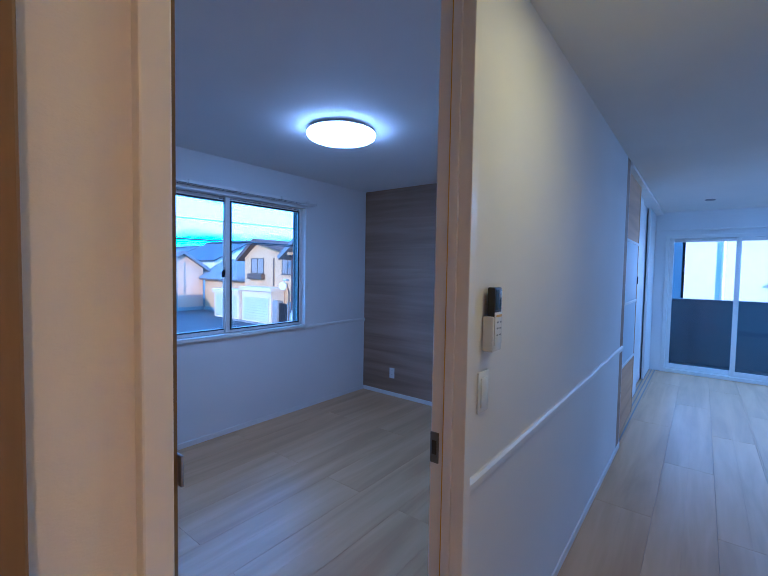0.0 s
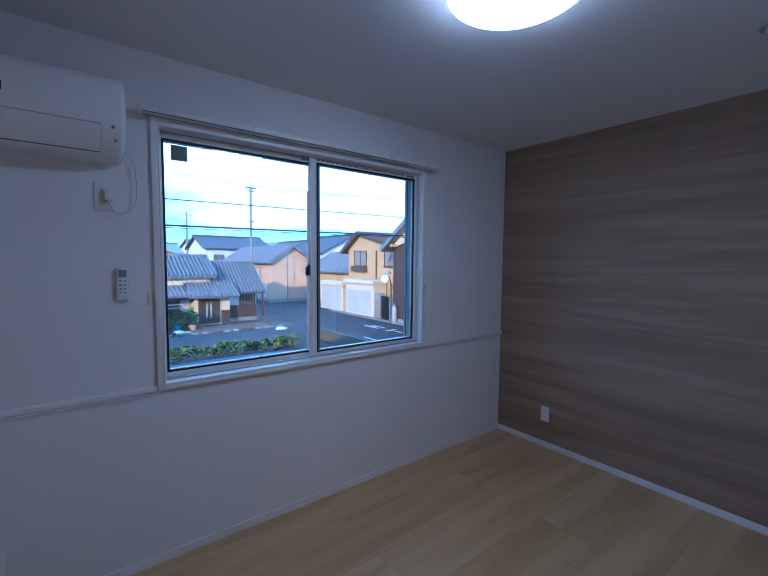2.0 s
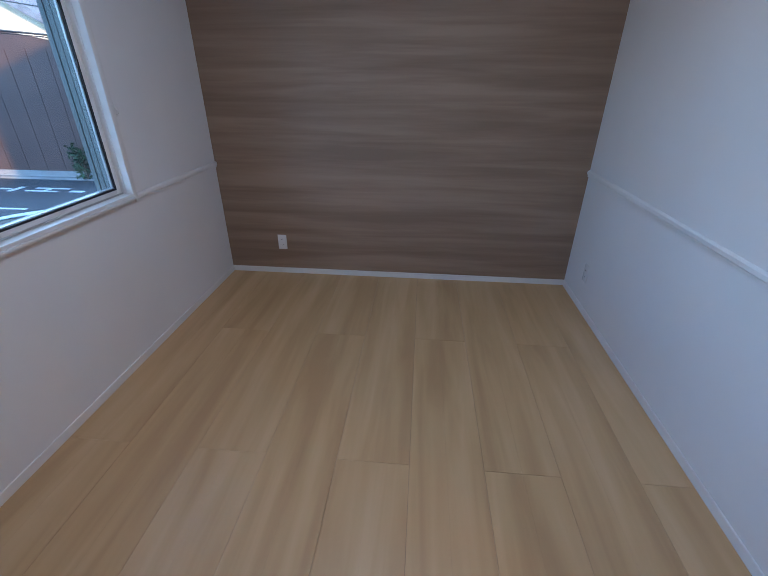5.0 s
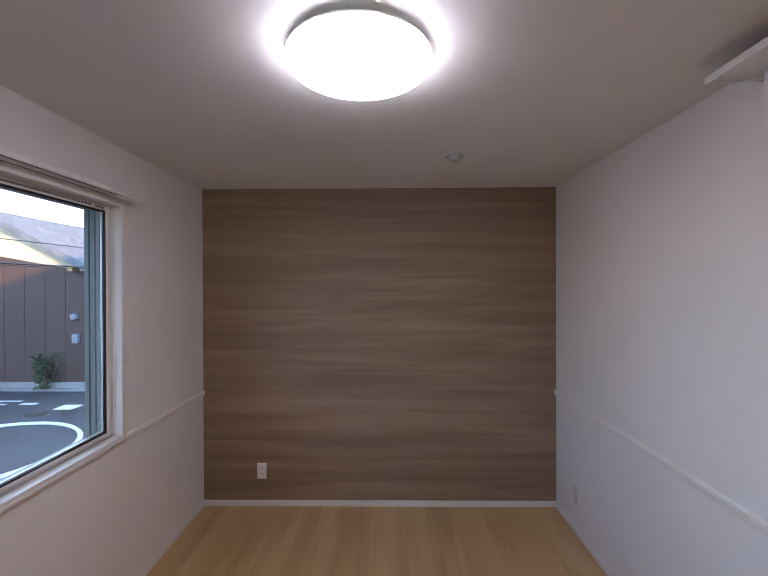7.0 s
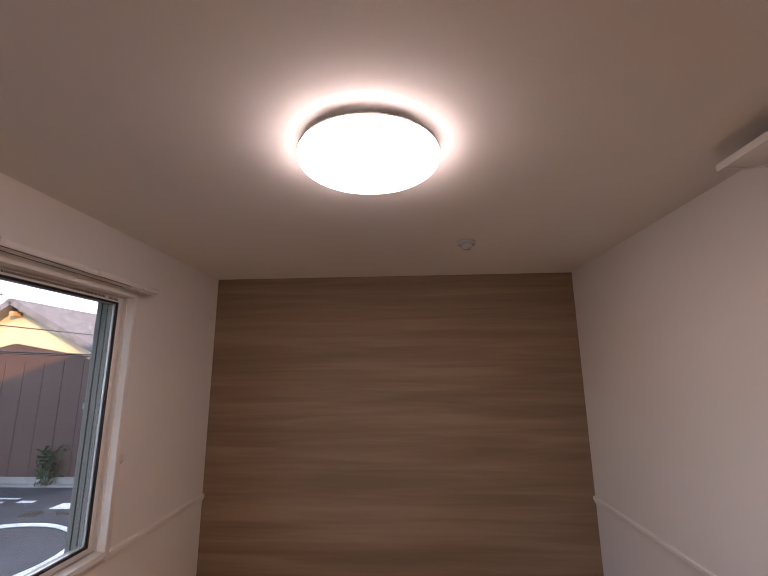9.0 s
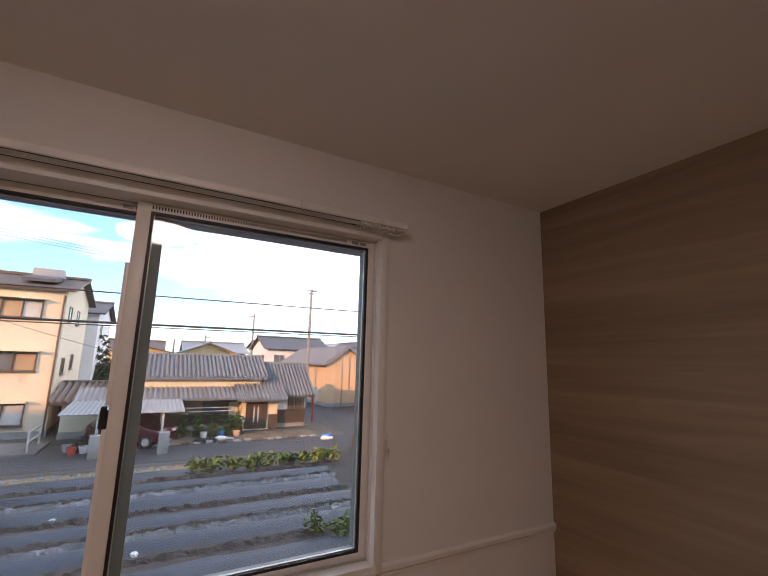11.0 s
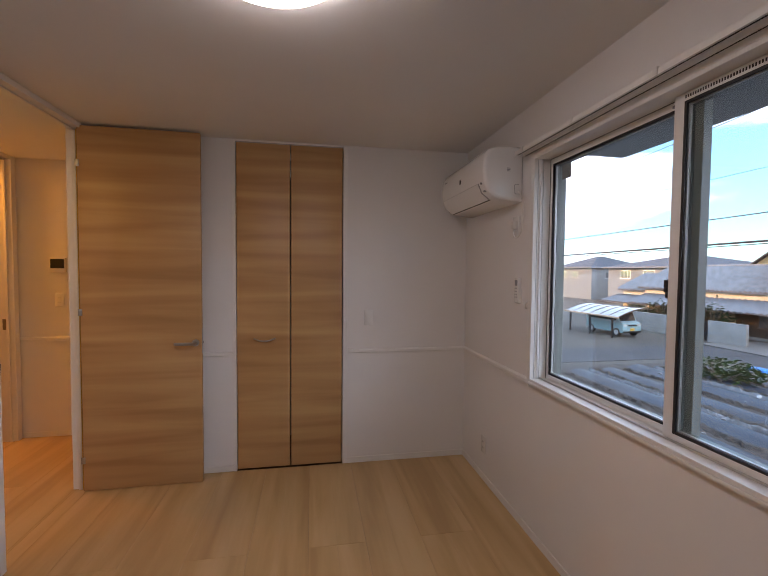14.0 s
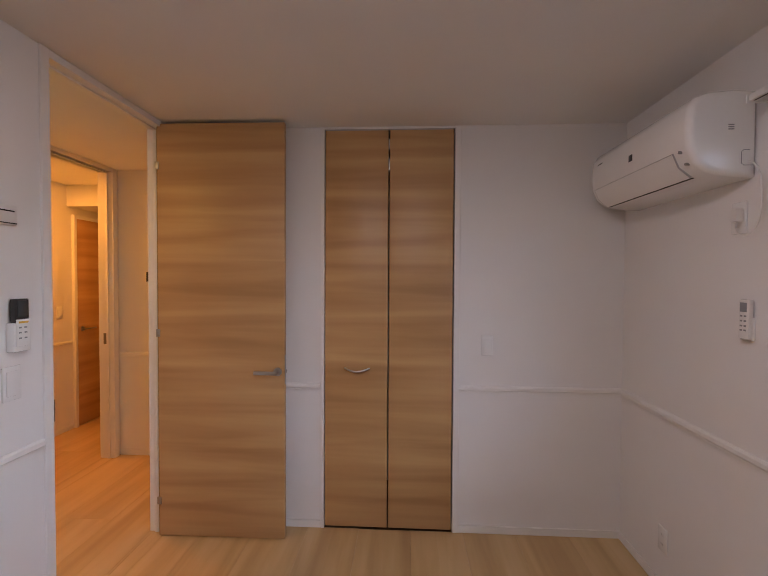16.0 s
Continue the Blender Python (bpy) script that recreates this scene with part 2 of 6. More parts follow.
M_CURTAIN = plain("curtained_pane", (0.42, 0.28, 0.17), 0.3, var=0.3, scale=3.0, stretch=(4, 4, 0.3))
M_PALEPANE = plain("pale_pane", (0.5, 0.5, 0.48), 0.2, var=0.12, scale=1.0)
M_POLE = plain("concrete_pole", (0.22, 0.21, 0.20), 0.85, var=0.15, scale=1.0)
M_WIRE = plain("black_cable", (0.015, 0.015, 0.017), 0.5)
M_RED = plain("red_plastic", (0.5, 0.06, 0.04), 0.5)
M_REDCAR = plain("dark_red_car_paint", (0.085, 0.008, 0.010), 0.22, var=0.05, bstr=0.0)
M_VAN = plain("pale_blue_car_paint", (0.30, 0.45, 0.47), 0.25, var=0.04, bstr=0.0)
M_RUBBER = plain("tyre_rubber", (0.02, 0.02, 0.02), 0.8)
M_CARGLASS = plain("car_glass", (0.03, 0.035, 0.04), 0.06, var=0.1)
M_POLY = plain("carport_sheet", (0.30, 0.32, 0.35), 0.3, var=0.08)
M_LEAF = foliage("leaf_green", (0.035, 0.075, 0.020), (0.10, 0.17, 0.05))
M_LEAFY = foliage("leaf_yellow_green", (0.07, 0.11, 0.025), (0.17, 0.22, 0.06))
M_LEAFD = foliage("leaf_dark", (0.016, 0.035, 0.012), (0.05, 0.08, 0.03))
M_BARK = plain("bark", (0.10, 0.07, 0.05), 0.9, var=0.3, stretch=(6, 6, 1))
M_BLUE = plain("blue_tarp", (0.03, 0.20, 0.55), 0.5, var=0.3, scale=9.0)
M_PARAPET = plain("blue_grey_panel", (0.10, 0.115, 0.13), 0.5, var=0.06)
M_CORD = plain("cord_grey", (0.42, 0.42, 0.42), 0.5)
M_FILM = plain("pale_film", (0.17, 0.175, 0.185), 0.6, var=0.4, scale=3.0, bstr=0.6)
M_FORECOURT = plain("worn_forecourt", (0.13, 0.125, 0.12), 0.85, var=0.25, scale=0.8, bs=6.0, bstr=0.1)
M_BLOCK = plain("weathered_concrete", (0.105, 0.088, 0.070), 0.9, var=0.3, scale=2.0, bs=25.0, bstr=0.3)
M_YARD = plain("trodden_earth", (0.125, 0.090, 0.058), 0.95, var=0.4, scale=1.6, bs=8.0, bstr=0.5)
M_EXT = plain("grey_outer_frame", (0.20, 0.21, 0.195), 0.45, var=0.05, bstr=0.01)
M_BLIND = plain("louvre_blind", (0.25, 0.22, 0.19), 0.6)

# ---------------------------------------------------------------- mesh helpers
ORIGIN = {}


def box(bm, x0, y0, z0, x1, y1, z1, bev=0.0, seg=2):
    r = bmesh.ops.create_cube(bm, size=1.0, matrix=Matrix.Translation(((x0 + x1) / 2, (y0 + y1) / 2, (z0 + z1) / 2)) @ Matrix.Diagonal((abs(x1 - x0), abs(y1 - y0), abs(z1 - z0), 1)))
    if bev > 0:
        es = list({e for v in r["verts"] for e in v.link_edges})
        bmesh.ops.bevel(bm, geom=es, offset=bev, segments=seg, affect='EDGES', profile=0.5)
    return bm


def cyl(bm, p0, p1, r0, r1=None, n=12, caps=True):
    p0, p1 = Vector(p0), Vector(p1)
    r1 = r0 if r1 is None else r1
    d = p1 - p0
    m = Matrix.Translation((p0 + p1) / 2) @ d.to_track_quat('Z', 'Y').to_matrix().to_4x4()
    bmesh.ops.create_cone(bm, cap_ends=caps, segments=n, radius1=r0, radius2=r1, depth=d.length, matrix=m)
    return bm


def tube(bm, pts, r, n=6):
    pts = [Vector(p) for p in pts]
    rings = []
    for i, p in enumerate(pts):
        d = (pts[min(i + 1, len(pts) - 1)] - pts[max(i - 1, 0)]).normalized()
        u = d.orthogonal().normalized() if abs(d.z) > 0.95 else d.cross(Vector((0, 0, 1))).normalized()
        w = d.cross(u)
        rings.append([bm.verts.new(p + r * (math.cos(2 * math.pi * k / n) * u + math.sin(2 * math.pi * k / n) * w)) for k in range(n)])
    for a, b in zip(rings, rings[1:]):
        for k in range(n):
            bm.faces.new((a[k], a[(k + 1) % n], b[(k + 1) % n], b[k]))
    bm.faces.new(rings[0])
    bm.faces.new(rings[-1][::-1])
    return bm


def prism(bm, pts, axis, a0, a1):
    """A closed outline (in the two other axes, in order) drawn out along one axis."""
    def at(p, a):
        return {"x": (a, p[0], p[1]), "y": (p[0], a, p[1]), "z": (p[0], p[1], a)}[axis]
    lo = [bm.verts.new(at(p, a0)) for p in pts]
    hi = [bm.verts.new(at(p, a1)) for p in pts]
    k = len(pts)
    for i in range(k):
        bm.faces.new((lo[i], lo[(i + 1) % k], hi[(i + 1) % k], hi[i]))
    bm.faces.new(lo[::-1])
    bm.faces.new(hi)
    bmesh.ops.recalc_face_normals(bm, faces=bm.faces[:])
    return bm


def lathe(bm, prof, c, n=40):
    """Profile (radius, z) turned round the vertical through c."""
    rings = []
    for r, z in prof:
        if r < 1e-5:
            rings.append([bm.verts.new((c[0], c[1], z))])
        else:
            rings.append([bm.verts.new((c[0] + r * math.cos(2 * math.pi * k / n), c[1] + r * math.sin(2 * math.pi * k / n), z)) for k in range(n)])
    for a, b in zip(rings, rings[1:]):
        for k in range(n):
            q = [a[k % len(a)], a[(k + 1) % len(a)], b[(k + 1) % len(b)], b[k % len(b)]]
            q = list(dict.fromkeys(q))
            if len(q) > 2:
                bm.faces.new(q)
    bmesh.ops.recalc_face_normals(bm, faces=bm.faces[:])
    return bm


def B(*a, **k):
    return box(bmesh.new(), *a, **k)


def boxes(rows, bev=0.0):
    bm = bmesh.new()
    for r in rows:
        box(bm, *r, bev=bev)
    return bm


def mesh_of(name, bm, material, smooth=False, off=None):
    if off:
        bmesh.ops.translate(bm, verts=bm.verts[:], vec=-Vector(off))
    me = bpy.data.meshes.new(name)
    bm.to_mesh(me)
    bm.free()
    me.materials.append(material)
    if smooth:
        me.shade_smooth()
        me.set_sharp_from_angle(angle=radians(38))
    return me


def thing(name, at, label, category, group=""):
    ob = new(name)
    ob.empty_display_size = 0.1
    ob.location = at
    ORIGIN[ob.name] = tuple(at)
    return tagged(ob, label, category, group)


def part(name, bm, material, parent, label="", smooth=True):
    off = ORIGIN.get(parent.name, (0, 0, 0))
    ob = new(name, mesh_of(name, bm, material, smooth, off))
    ob.parent = parent
    ORIGIN[ob.name] = off
    if label:
        ob["label"] = label
    return ob


def single(name, bm, material, label, category, at=(0, 0, 0), group="", smooth=True):
    ob = new(name, mesh_of(name, bm, material, smooth, at))
    ob.location = at
    ORIGIN[ob.name] = tuple(at)
    return tagged(ob, label, category, group)


def structure(name, bm, material, label="", smooth=False):
    ob = new(name, mesh_of(name, bm, material, smooth))
    ORIGIN[ob.name] = (0, 0, 0)
    return tagged(ob, label, name.split("_")[0], kind="structure")


def turned(ob, m):
    """Set a thing that was modelled round the world's origin into its place."""
    ob.matrix_basis = m
    return ob

# ---------------------------------------------------------------- plan
W, E, S, N = -2.740, -0.070, 0.600, 4.240      # faces of the bedroom's walls
H = 2.405                                       # ceiling
HF = 0.010                                      # hall side of the partition
DY0, DY1, DZ = 0.698, 1.463, 2.372              # doorway in the partition
WY0, WY1, WZ0, WZ1 = 1.615, 3.280, 0.872, 2.104  # window opening
XW = -2.900                                     # outside of the window wall
SOUTH, NORTH, EAST = -3.2, 7.95, 4.0
G = -2.80                                       # street level

# ---------------------------------------------------------------- structure
structure("wall_west", boxes([
    (XW, -3.4, -0.3, W, WY0, H), (XW, WY1, -0.3, W, 8.1, H),
    (XW + 0.050, WY0, -0.3, W, WY1, WZ0), (XW, WY0, WZ1, W, WY1, H)]), M_WALL, "white papered outer wall with a window")
structure("wall_north", B(W, N, 0, HF, 4.39, H), M_ACC, "brown wood-grain papered accent wall")
structure("wall_north_back", B(W, 4.39, 0, HF, 4.40, H), M_WALL)
structure("wall_south", boxes([
    (W, 0.49, 0, -1.79, S, H), (-0.985, 0.49, 0, E, S, H), (-1.79, 0.49, 2.392, -0.985, S, H)]), M_WALL, "white papered wall with a closet opening")
structure("wall_closet_back", boxes([(-2.0, -0.1, 0, -0.8, 0.0, H), (-2.0, 0, 0, -1.9, 0.49, H), (-0.9, 0, 0, -0.8, 0.49, H)]), M_WALL)
structure("wall_east", boxes([
    (E, DY1 + 0.02, 0, HF, N, H), (E, -0.30, 0, HF, DY0 - 0.02, H), (E, DY0 - 0.02, DZ + 0.02, HF, DY1 + 0.02, H)]), M_WALL, "white papered partition with a doorway")
structure("wall_hall_end", boxes([(HF, -0.42, 0, 0.94, -0.30, H)]), M_WALL, "white papered end wall of the hall")
structure("wall_hall_east", boxes([
    (0.94, -3.2, 0, 1.04, -0.225, H), (0.94, 0.56, 0, 1.04, 2.30, H), (0.94, -0.225, 2.372, 1.04, 0.56, H)]), M_WALL, "white papered hall wall with a doorway")
structure("wall_washroom", boxes([
    (1.82, -3.2, 0, 1.92, 1.2, H), (1.04, 1.1, 0, 1.82, 1.2, H), (1.04, -3.3, 0, 1.82, -3.2, H), (1.04, -3.2, 2.20, 1.82, -0.80, H)]), M_WALL, "white papered washroom walls under a lowered ceiling")
structure("wall_living_end", B(1.92, 1.1, 0, EAST, 1.2, H), M_WALL)
structure("wall_living", boxes([
    (EAST, -0.42, 0, EAST + 0.12, 8.1, H),
    (W, NORTH, 0, 0.06, 8.1, H), (1.78, NORTH, 0, EAST, 8.1, H), (0.06, NORTH, 2.06, 1.78, 8.1, H)]), M_WALL)
structure("ceiling", boxes([(XW, -3.4, H, EAST + 0.12, 8.1, H + 0.2)]), M_CEIL, "white papered ceiling")
structure("subfloor", boxes([(XW, -3.4, -0.28, EAST + 0.12, 8.1, -0.012)]), M_GAP)

# wooden floor: long boards in staggered rows
floor = tagged(new("floor"), "light oak floor boards laid lengthwise", "floor", kind="structure")
ORIGIN[floor.name] = (0, 0, 0)
BW, BL = 0.309, 1.854
plank_mesh = {}


def plank(x0, x1, y0, y1):
    key = (round(x1 - x0, 3), round(y1 - y0, 3))
    if key not in plank_mesh:
        bm = bmesh.new()
        w, d, c = key[0] / 2 - 0.0004, key[1] / 2 - 0.0004, 0.0010
        lo = [bm.verts.new((sx * w, sy * d, -0.012)) for sx, sy in ((-1, -1), (1, -1), (1, 1), (-1, 1))]
        mi = [bm.verts.new((sx * w, sy * d, -c)) for sx, sy in ((-1, -1), (1, -1), (1, 1), (-1, 1))]
        hi = [bm.verts.new((sx * (w - c), sy * (d - c), 0)) for sx, sy in ((-1, -1), (1, -1), (1, 1), (-1, 1))]
        for a, b in ((lo, mi), (mi, hi)):
            for k in range(4):
                bm.faces.new((a[k], a[(k + 1) % 4], b[(k + 1) % 4], b[k]))
        if w > 0.14:
            q = 0.0006
            a0, a1, m0, b0, b1 = (bm.verts.new(p) for p in ((-q, -d + c, 0), (-q, d - c, 0), (0, -d + c, -0.0006), (q, -d + c, 0), (q, d - c, 0)))
            m1 = bm.verts.new((0, d - c, -0.0006))
            for f in ((hi[0], a0, a1, hi[3]), (a0, m0, m1, a1), (m0, b0, b1, m1), (b0, hi[1], hi[2], b1)):
                bm.faces.new(f)
        else:
            bm.faces.new(hi)
        plank_mesh[key] = mesh_of("plank", bm, M_FLOOR)
    ob = new("plank", plank_mesh[key])
    ob.location = ((x0 + x1) / 2, (y0 + y1) / 2, 0)
    ob.parent = floor


def lay(xa, xb, ya, yb):
    k = math.floor((xa + 0.902) / BW)
    while -0.902 + k * BW < xb - 1e-4:
        x0, x1 = max(xa, -0.902 + k * BW), min(xb, -0.902 + (k + 1) * BW)
        first = 2.457 + (BL / 2 if k % 2 else 0.0)
        j = math.floor((ya - first) / BL)
        while first + j * BL < yb - 1e-4:
            y0, y1 = max(ya, first + j * BL), min(yb, first + (j + 1) * BL)
            if x1 - x0 > 0.004 and y1 - y0 > 0.004:
                plank(x0, x1, y0, y1)
            j += 1
        k += 1


# ---------------------------------------------------------------- trim
def trim(name, rows, mat=None, bev=0.002, label=""):
    return structure(name, boxes(rows, bev), mat or M_TRIM, label)


BH, BT = 0.045, 0.008
trim("baseboard", [
    (W, S, 0, W + BT, N, BH), (W + BT, N - BT, 0, E - BT, N, BH),
    (E - BT, DY1 + 0.045, 0, E, N, BH), (W + BT, S, 0, -1.802, S + BT, BH), (-0.975, S, 0, E, S + BT, BH),
    (HF, DY1 + 0.045, 0, HF + BT, 4.395, BH), (HF, -0.30, 0, HF + BT, DY0 - 0.045, BH), (HF + BT, -0.30, 0, 0.93, -0.292, BH), (1.812, -0.84, 0, 1.82, 1.1, BH)], label="low white skirting")


def chair_rail(name, axis, plane, side, a0, a1):
    """White dado moulding: a flat with a rounded upper bead."""
    z = 0.838
    prof = [(0, z), (0.008, z), (0.009, z + 0.012), (0.015, z + 0.018), (0.015, z + 0.034), (0.008, z + 0.042), (0, z + 0.042)]
    bm = prism(bmesh.new(), [(plane + side * d, h) for d, h in prof], axis, a0, a1)
    return structure(name, bm, M_TRIM, "white dado moulding")


chair_rail("trim_rail_west", "y", W, 1, S, WY0 - 0.03)
chair_rail("trim_rail_west_2", "y", W, 1, WY1 + 0.02, N)
chair_rail("trim_rail_south", "x", S, 1, W, -1.802)
chair_rail("trim_rail_south_2", "x", S, 1, -0.975, E)
chair_rail("trim_rail_east", "y", E, -1, DY1 + 0.045, N)
chair_rail("trim_rail_hall", "y", HF, 1, DY1 + 0.045, 4.33)
chair_rail("trim_rail_hall_end", "x", -0.30, 1, HF, 0.93)
chair_rail("trim_rail_washroom", "y", 1.82, -1, -0.84, 1.1)
chair_rail("trim_rail_room_beyond", "x", NORTH, -1, W, -0.05)

structure("trim_hall_post", boxes([(HF, 0.40, 0, HF + 0.03, 0.562, H - 0.002)], 0.003), M_POST, "ochre-brown wooden trim on the hall wall")

# door frame of the bedroom
jamb = structure("door_1", boxes([
    (E - 0.010, DY1, 0, HF + 0.018, DY1 + 0.040, DZ + 0.032), (E - 0.008, DY0 - 0.036, 0, HF + 0.018, DY0, DZ + 0.032),
    (E - 0.008, DY0, DZ, HF + 0.018, DY1, DZ + 0.032)], 0.003), M_TRIM, "white door frame")
part("door_stop", boxes([(E + 0.036, DY1 - 0.010, 0, E + 0.062, DY1 - 0.0005, DZ - 0.0005), (E + 0.036, DY0 + 0.0005, 0, E + 0.062, DY0 + 0.010, DZ - 0.0005), (E + 0.036, DY0 + 0.01, DZ - 0.010, E + 0.062, DY1 - 0.01, DZ - 0.0005)], 0.002), M_TRIM, jamb)
part("gasket", boxes([(E + 0.0325, DY1 - 0.008, 0, E + 0.0358, DY1 - 0.002, DZ), (E + 0.0325, DY0 + 0.002, 0, E + 0.0358, DY0 + 0.008, DZ)]), M_YELLOW, jamb, "pale rubber draught strip")
strike = part("strike_plate", B(E - 0.0095, DY1 - 0.003, 0.930, E + 0.018, DY1 + 0.001, 1.018, bev=0.001), M_DARKSTEEL, jamb, "dark steel strike plate")
part("latch_hole", B(E - 0.003, DY1 - 0.0042, 0.955, E + 0.011, DY1 - 0.0028, 0.995), M_SLOT, strike)


def lever(parent, x, y, z, out, side):
    """Lever handle on a round rose; out: +-1 along y, side: +-1 along x, the way the lever points."""
    rose = part("handle_rose", cyl(bmesh.new(), (x, y, z), (x, y + out * 0.009, z), 0.024, n=28), M_STEEL, parent, "satin steel rose")
    bm = tube(bmesh.new(), [(x, y + out * 0.009, z), (x, y + out * 0.046, z)], 0.009, 12)
    box(bm, min(x - side * 0.010, x + side * 0.125), y + out * 0.046 - 0.0075, z - 0.010, max(x - side * 0.010, x + side * 0.125), y + out * 0.046 + 0.0075, z + 0.010, bev=0.004)
    part("door_handle", bm, M_STEEL, parent, "satin steel lever handle")


# the bedroom door, open flat along the south wall
LX0, LX1, LY0, LY1 = -0.795, -0.058, 0.708, 0.741
door = thing("door_leaf", (LX1, LY1, 0), "oak-veneer door with steel lever, standing open", "door")
part("panel", B(LX0, LY0, 0.006, LX1, LY1, 2.388, bev=0.002), M_DOOR, door)
# thin darker strip over the oak edge: the edge's shade put into colour
part("shaded_edge", B(LX1 + 0.0002, LY0 + 0.001, 0.007, LX1 + 0.0012, LY1 - 0.001, 2.387), M_POST, door, "hinge edge in darker ochre-brown, its shade coloured in", smooth=False)
lever(door, -0.757, LY1, 0.975, 1, 1)
lever(door, -0.757, LY0, 0.975, -1, 1)
part("lock_plate", B(LX0 - 0.0015, LY0 + 0.007, 0.90, LX0 + 0.001, LY0 + 0.027, 1.07), M_STEEL, door, "steel latch plate")
part("latch_bolt", B(LX0 - 0.010, LY0 + 0.012, 0.968, LX0 - 0.0015, LY0 + 0.022, 0.985, bev=0.002), M_STEEL, door)
for hz in (0.21, 1.19, 2.15):
    part("hinge", boxes([(LX1 - 0.012, LY1 - 0.001, hz - 0.022, LX1 + 0.012, LY1 + 0.0035, hz + 0.022)], 0.001), M_STEEL, door, "small steel hinge")

door.rotation_euler = (0, 0, radians(0.5))

# folding closet door
closet = thing("closet_door", (-1.385, S, 0), "oak-veneer folding closet door, closed", "closet door")
for x0, x1 in ((-1.378, -1.004), (-1.760, -1.386)):
    part("panel", B(x0, S - 0.020, 0.014, x1, S + 0.006, 2.382, bev=0.0025), M_DOOR, closet)
bm = bmesh.new()
arc = [(-1.122 - 0.148 * i / 12, S + 0.006 + 0.026 * math.sin(math.pi * i / 12) ** 0.6, 0.974 - 0.016 * math.sin(math.pi * i / 12)) for i in range(13)]
part("door_handle", tube(bm, arc, 0.0055, 8), M_STEEL, closet, "slim bowed steel handle")
for hz in (2.18, 2.30):
    part("hinge", B(-1.3855, S - 0.004, hz - 0.03, -1.3785, S + 0.0045, hz + 0.03), M_STEEL, closet)
part("top_track", B(-1.765, S - 0.030, 2.383, -0.999, S + 0.001, 2.391), M_STEEL, closet)
trim("closet_frame", [(-0.999, 0.49, 0, -0.978, S + 0.010, 2.392), (-1.802, 0.49, 0, -1.767, S + 0.010, 2.392)], label="white closet opening trim")

# ---------------------------------------------------------------- window
win = structure("window_1", boxes([
    (W - 0.075, WY0, WZ0, W + 0.020, WY0 + 0.007, WZ1), (W - 0.075, WY1 - 0.005, WZ0, W + 0.020, WY1, WZ1),
    (W - 0.075, WY0 + 0.007, WZ1 - 0.016, W + 0.020, WY1 - 0.005, WZ1), (XW + 0.050, WY0 + 0.007, WZ0, W + 0.020, WY1 - 0.005, WZ0 + 0.016)], 0.002), M_RESIN, "white sliding window, closed, in a white frame")
part("casing", boxes([
    (W, WY0 - 0.028, WZ0 - 0.014, W + 0.020, WY0, WZ1 + 0.024), (W, WY1, WZ0 - 0.014, W + 0.020, WY1 + 0.028, WZ1 + 0.024),
    (W, WY0, WZ1, W + 0.020, WY1, WZ1 + 0.024)], 0.002), M_TRIM, win)
part("outer_frame", boxes([
    (XW - 0.012, WY0, WZ0, W - 0.076, WY0 + 0.007, WZ1), (XW - 0.012, WY1 - 0.012, WZ0, W - 0.076, WY1, WZ1), (XW - 0.012, WY0 + 0.007, WZ1 - 0.016, W - 0.076, WY1 - 0.012, WZ1)], 0.001), M_EXT, win, "grey metal outer frame")
part("frame_bead", boxes([(W - 0.028, WY0 + 0.0065, WZ0 + 0.018, W - 0.016, WY0 + 0.014, WZ1 - 0.018), (W - 0.028, WY1 - 0.009, WZ0 + 0.018, W - 0.016, WY1 - 0.0045, WZ1 - 0.018)], 0.001), M_TRIM, win)
part("frame_line", boxes([(W - 0.0045, WY0 + 0.0066, WZ0 + 0.02, W - 0.0020, WY0 + 0.0078, WZ1 - 0.02), (W - 0.036, WY0 + 0.0066, WZ0 + 0.02, W - 0.033, WY0 + 0.0078, WZ1 - 0.02)]), M_CORD, win, "fine seam in the frame")
part("frame_groove", boxes([(W - 0.116, WY1 - 0.0135, WZ0 + 0.02, W - 0.108, WY1 - 0.0115, WZ1 - 0.02), (W - 0.148, WY1 - 0.0135, WZ0 + 0.02, W - 0.142, WY1 - 0.0115, WZ1 - 0.02)]), M_GASKET, win, "dark groove in the outer frame")
part("window_sill", B(W, WY0, WZ0 - 0.014, W + 0.025, WY1, WZ0, bev=0.003), M_TRIM, win)
part("track", boxes([(W - 0.036, WY0 + 0.012, WZ0 + 0.0165, W - 0.030, WY1 - 0.010, WZ0 + 0.024)], 0.001), M_ALU, win, "pale metal sash track")


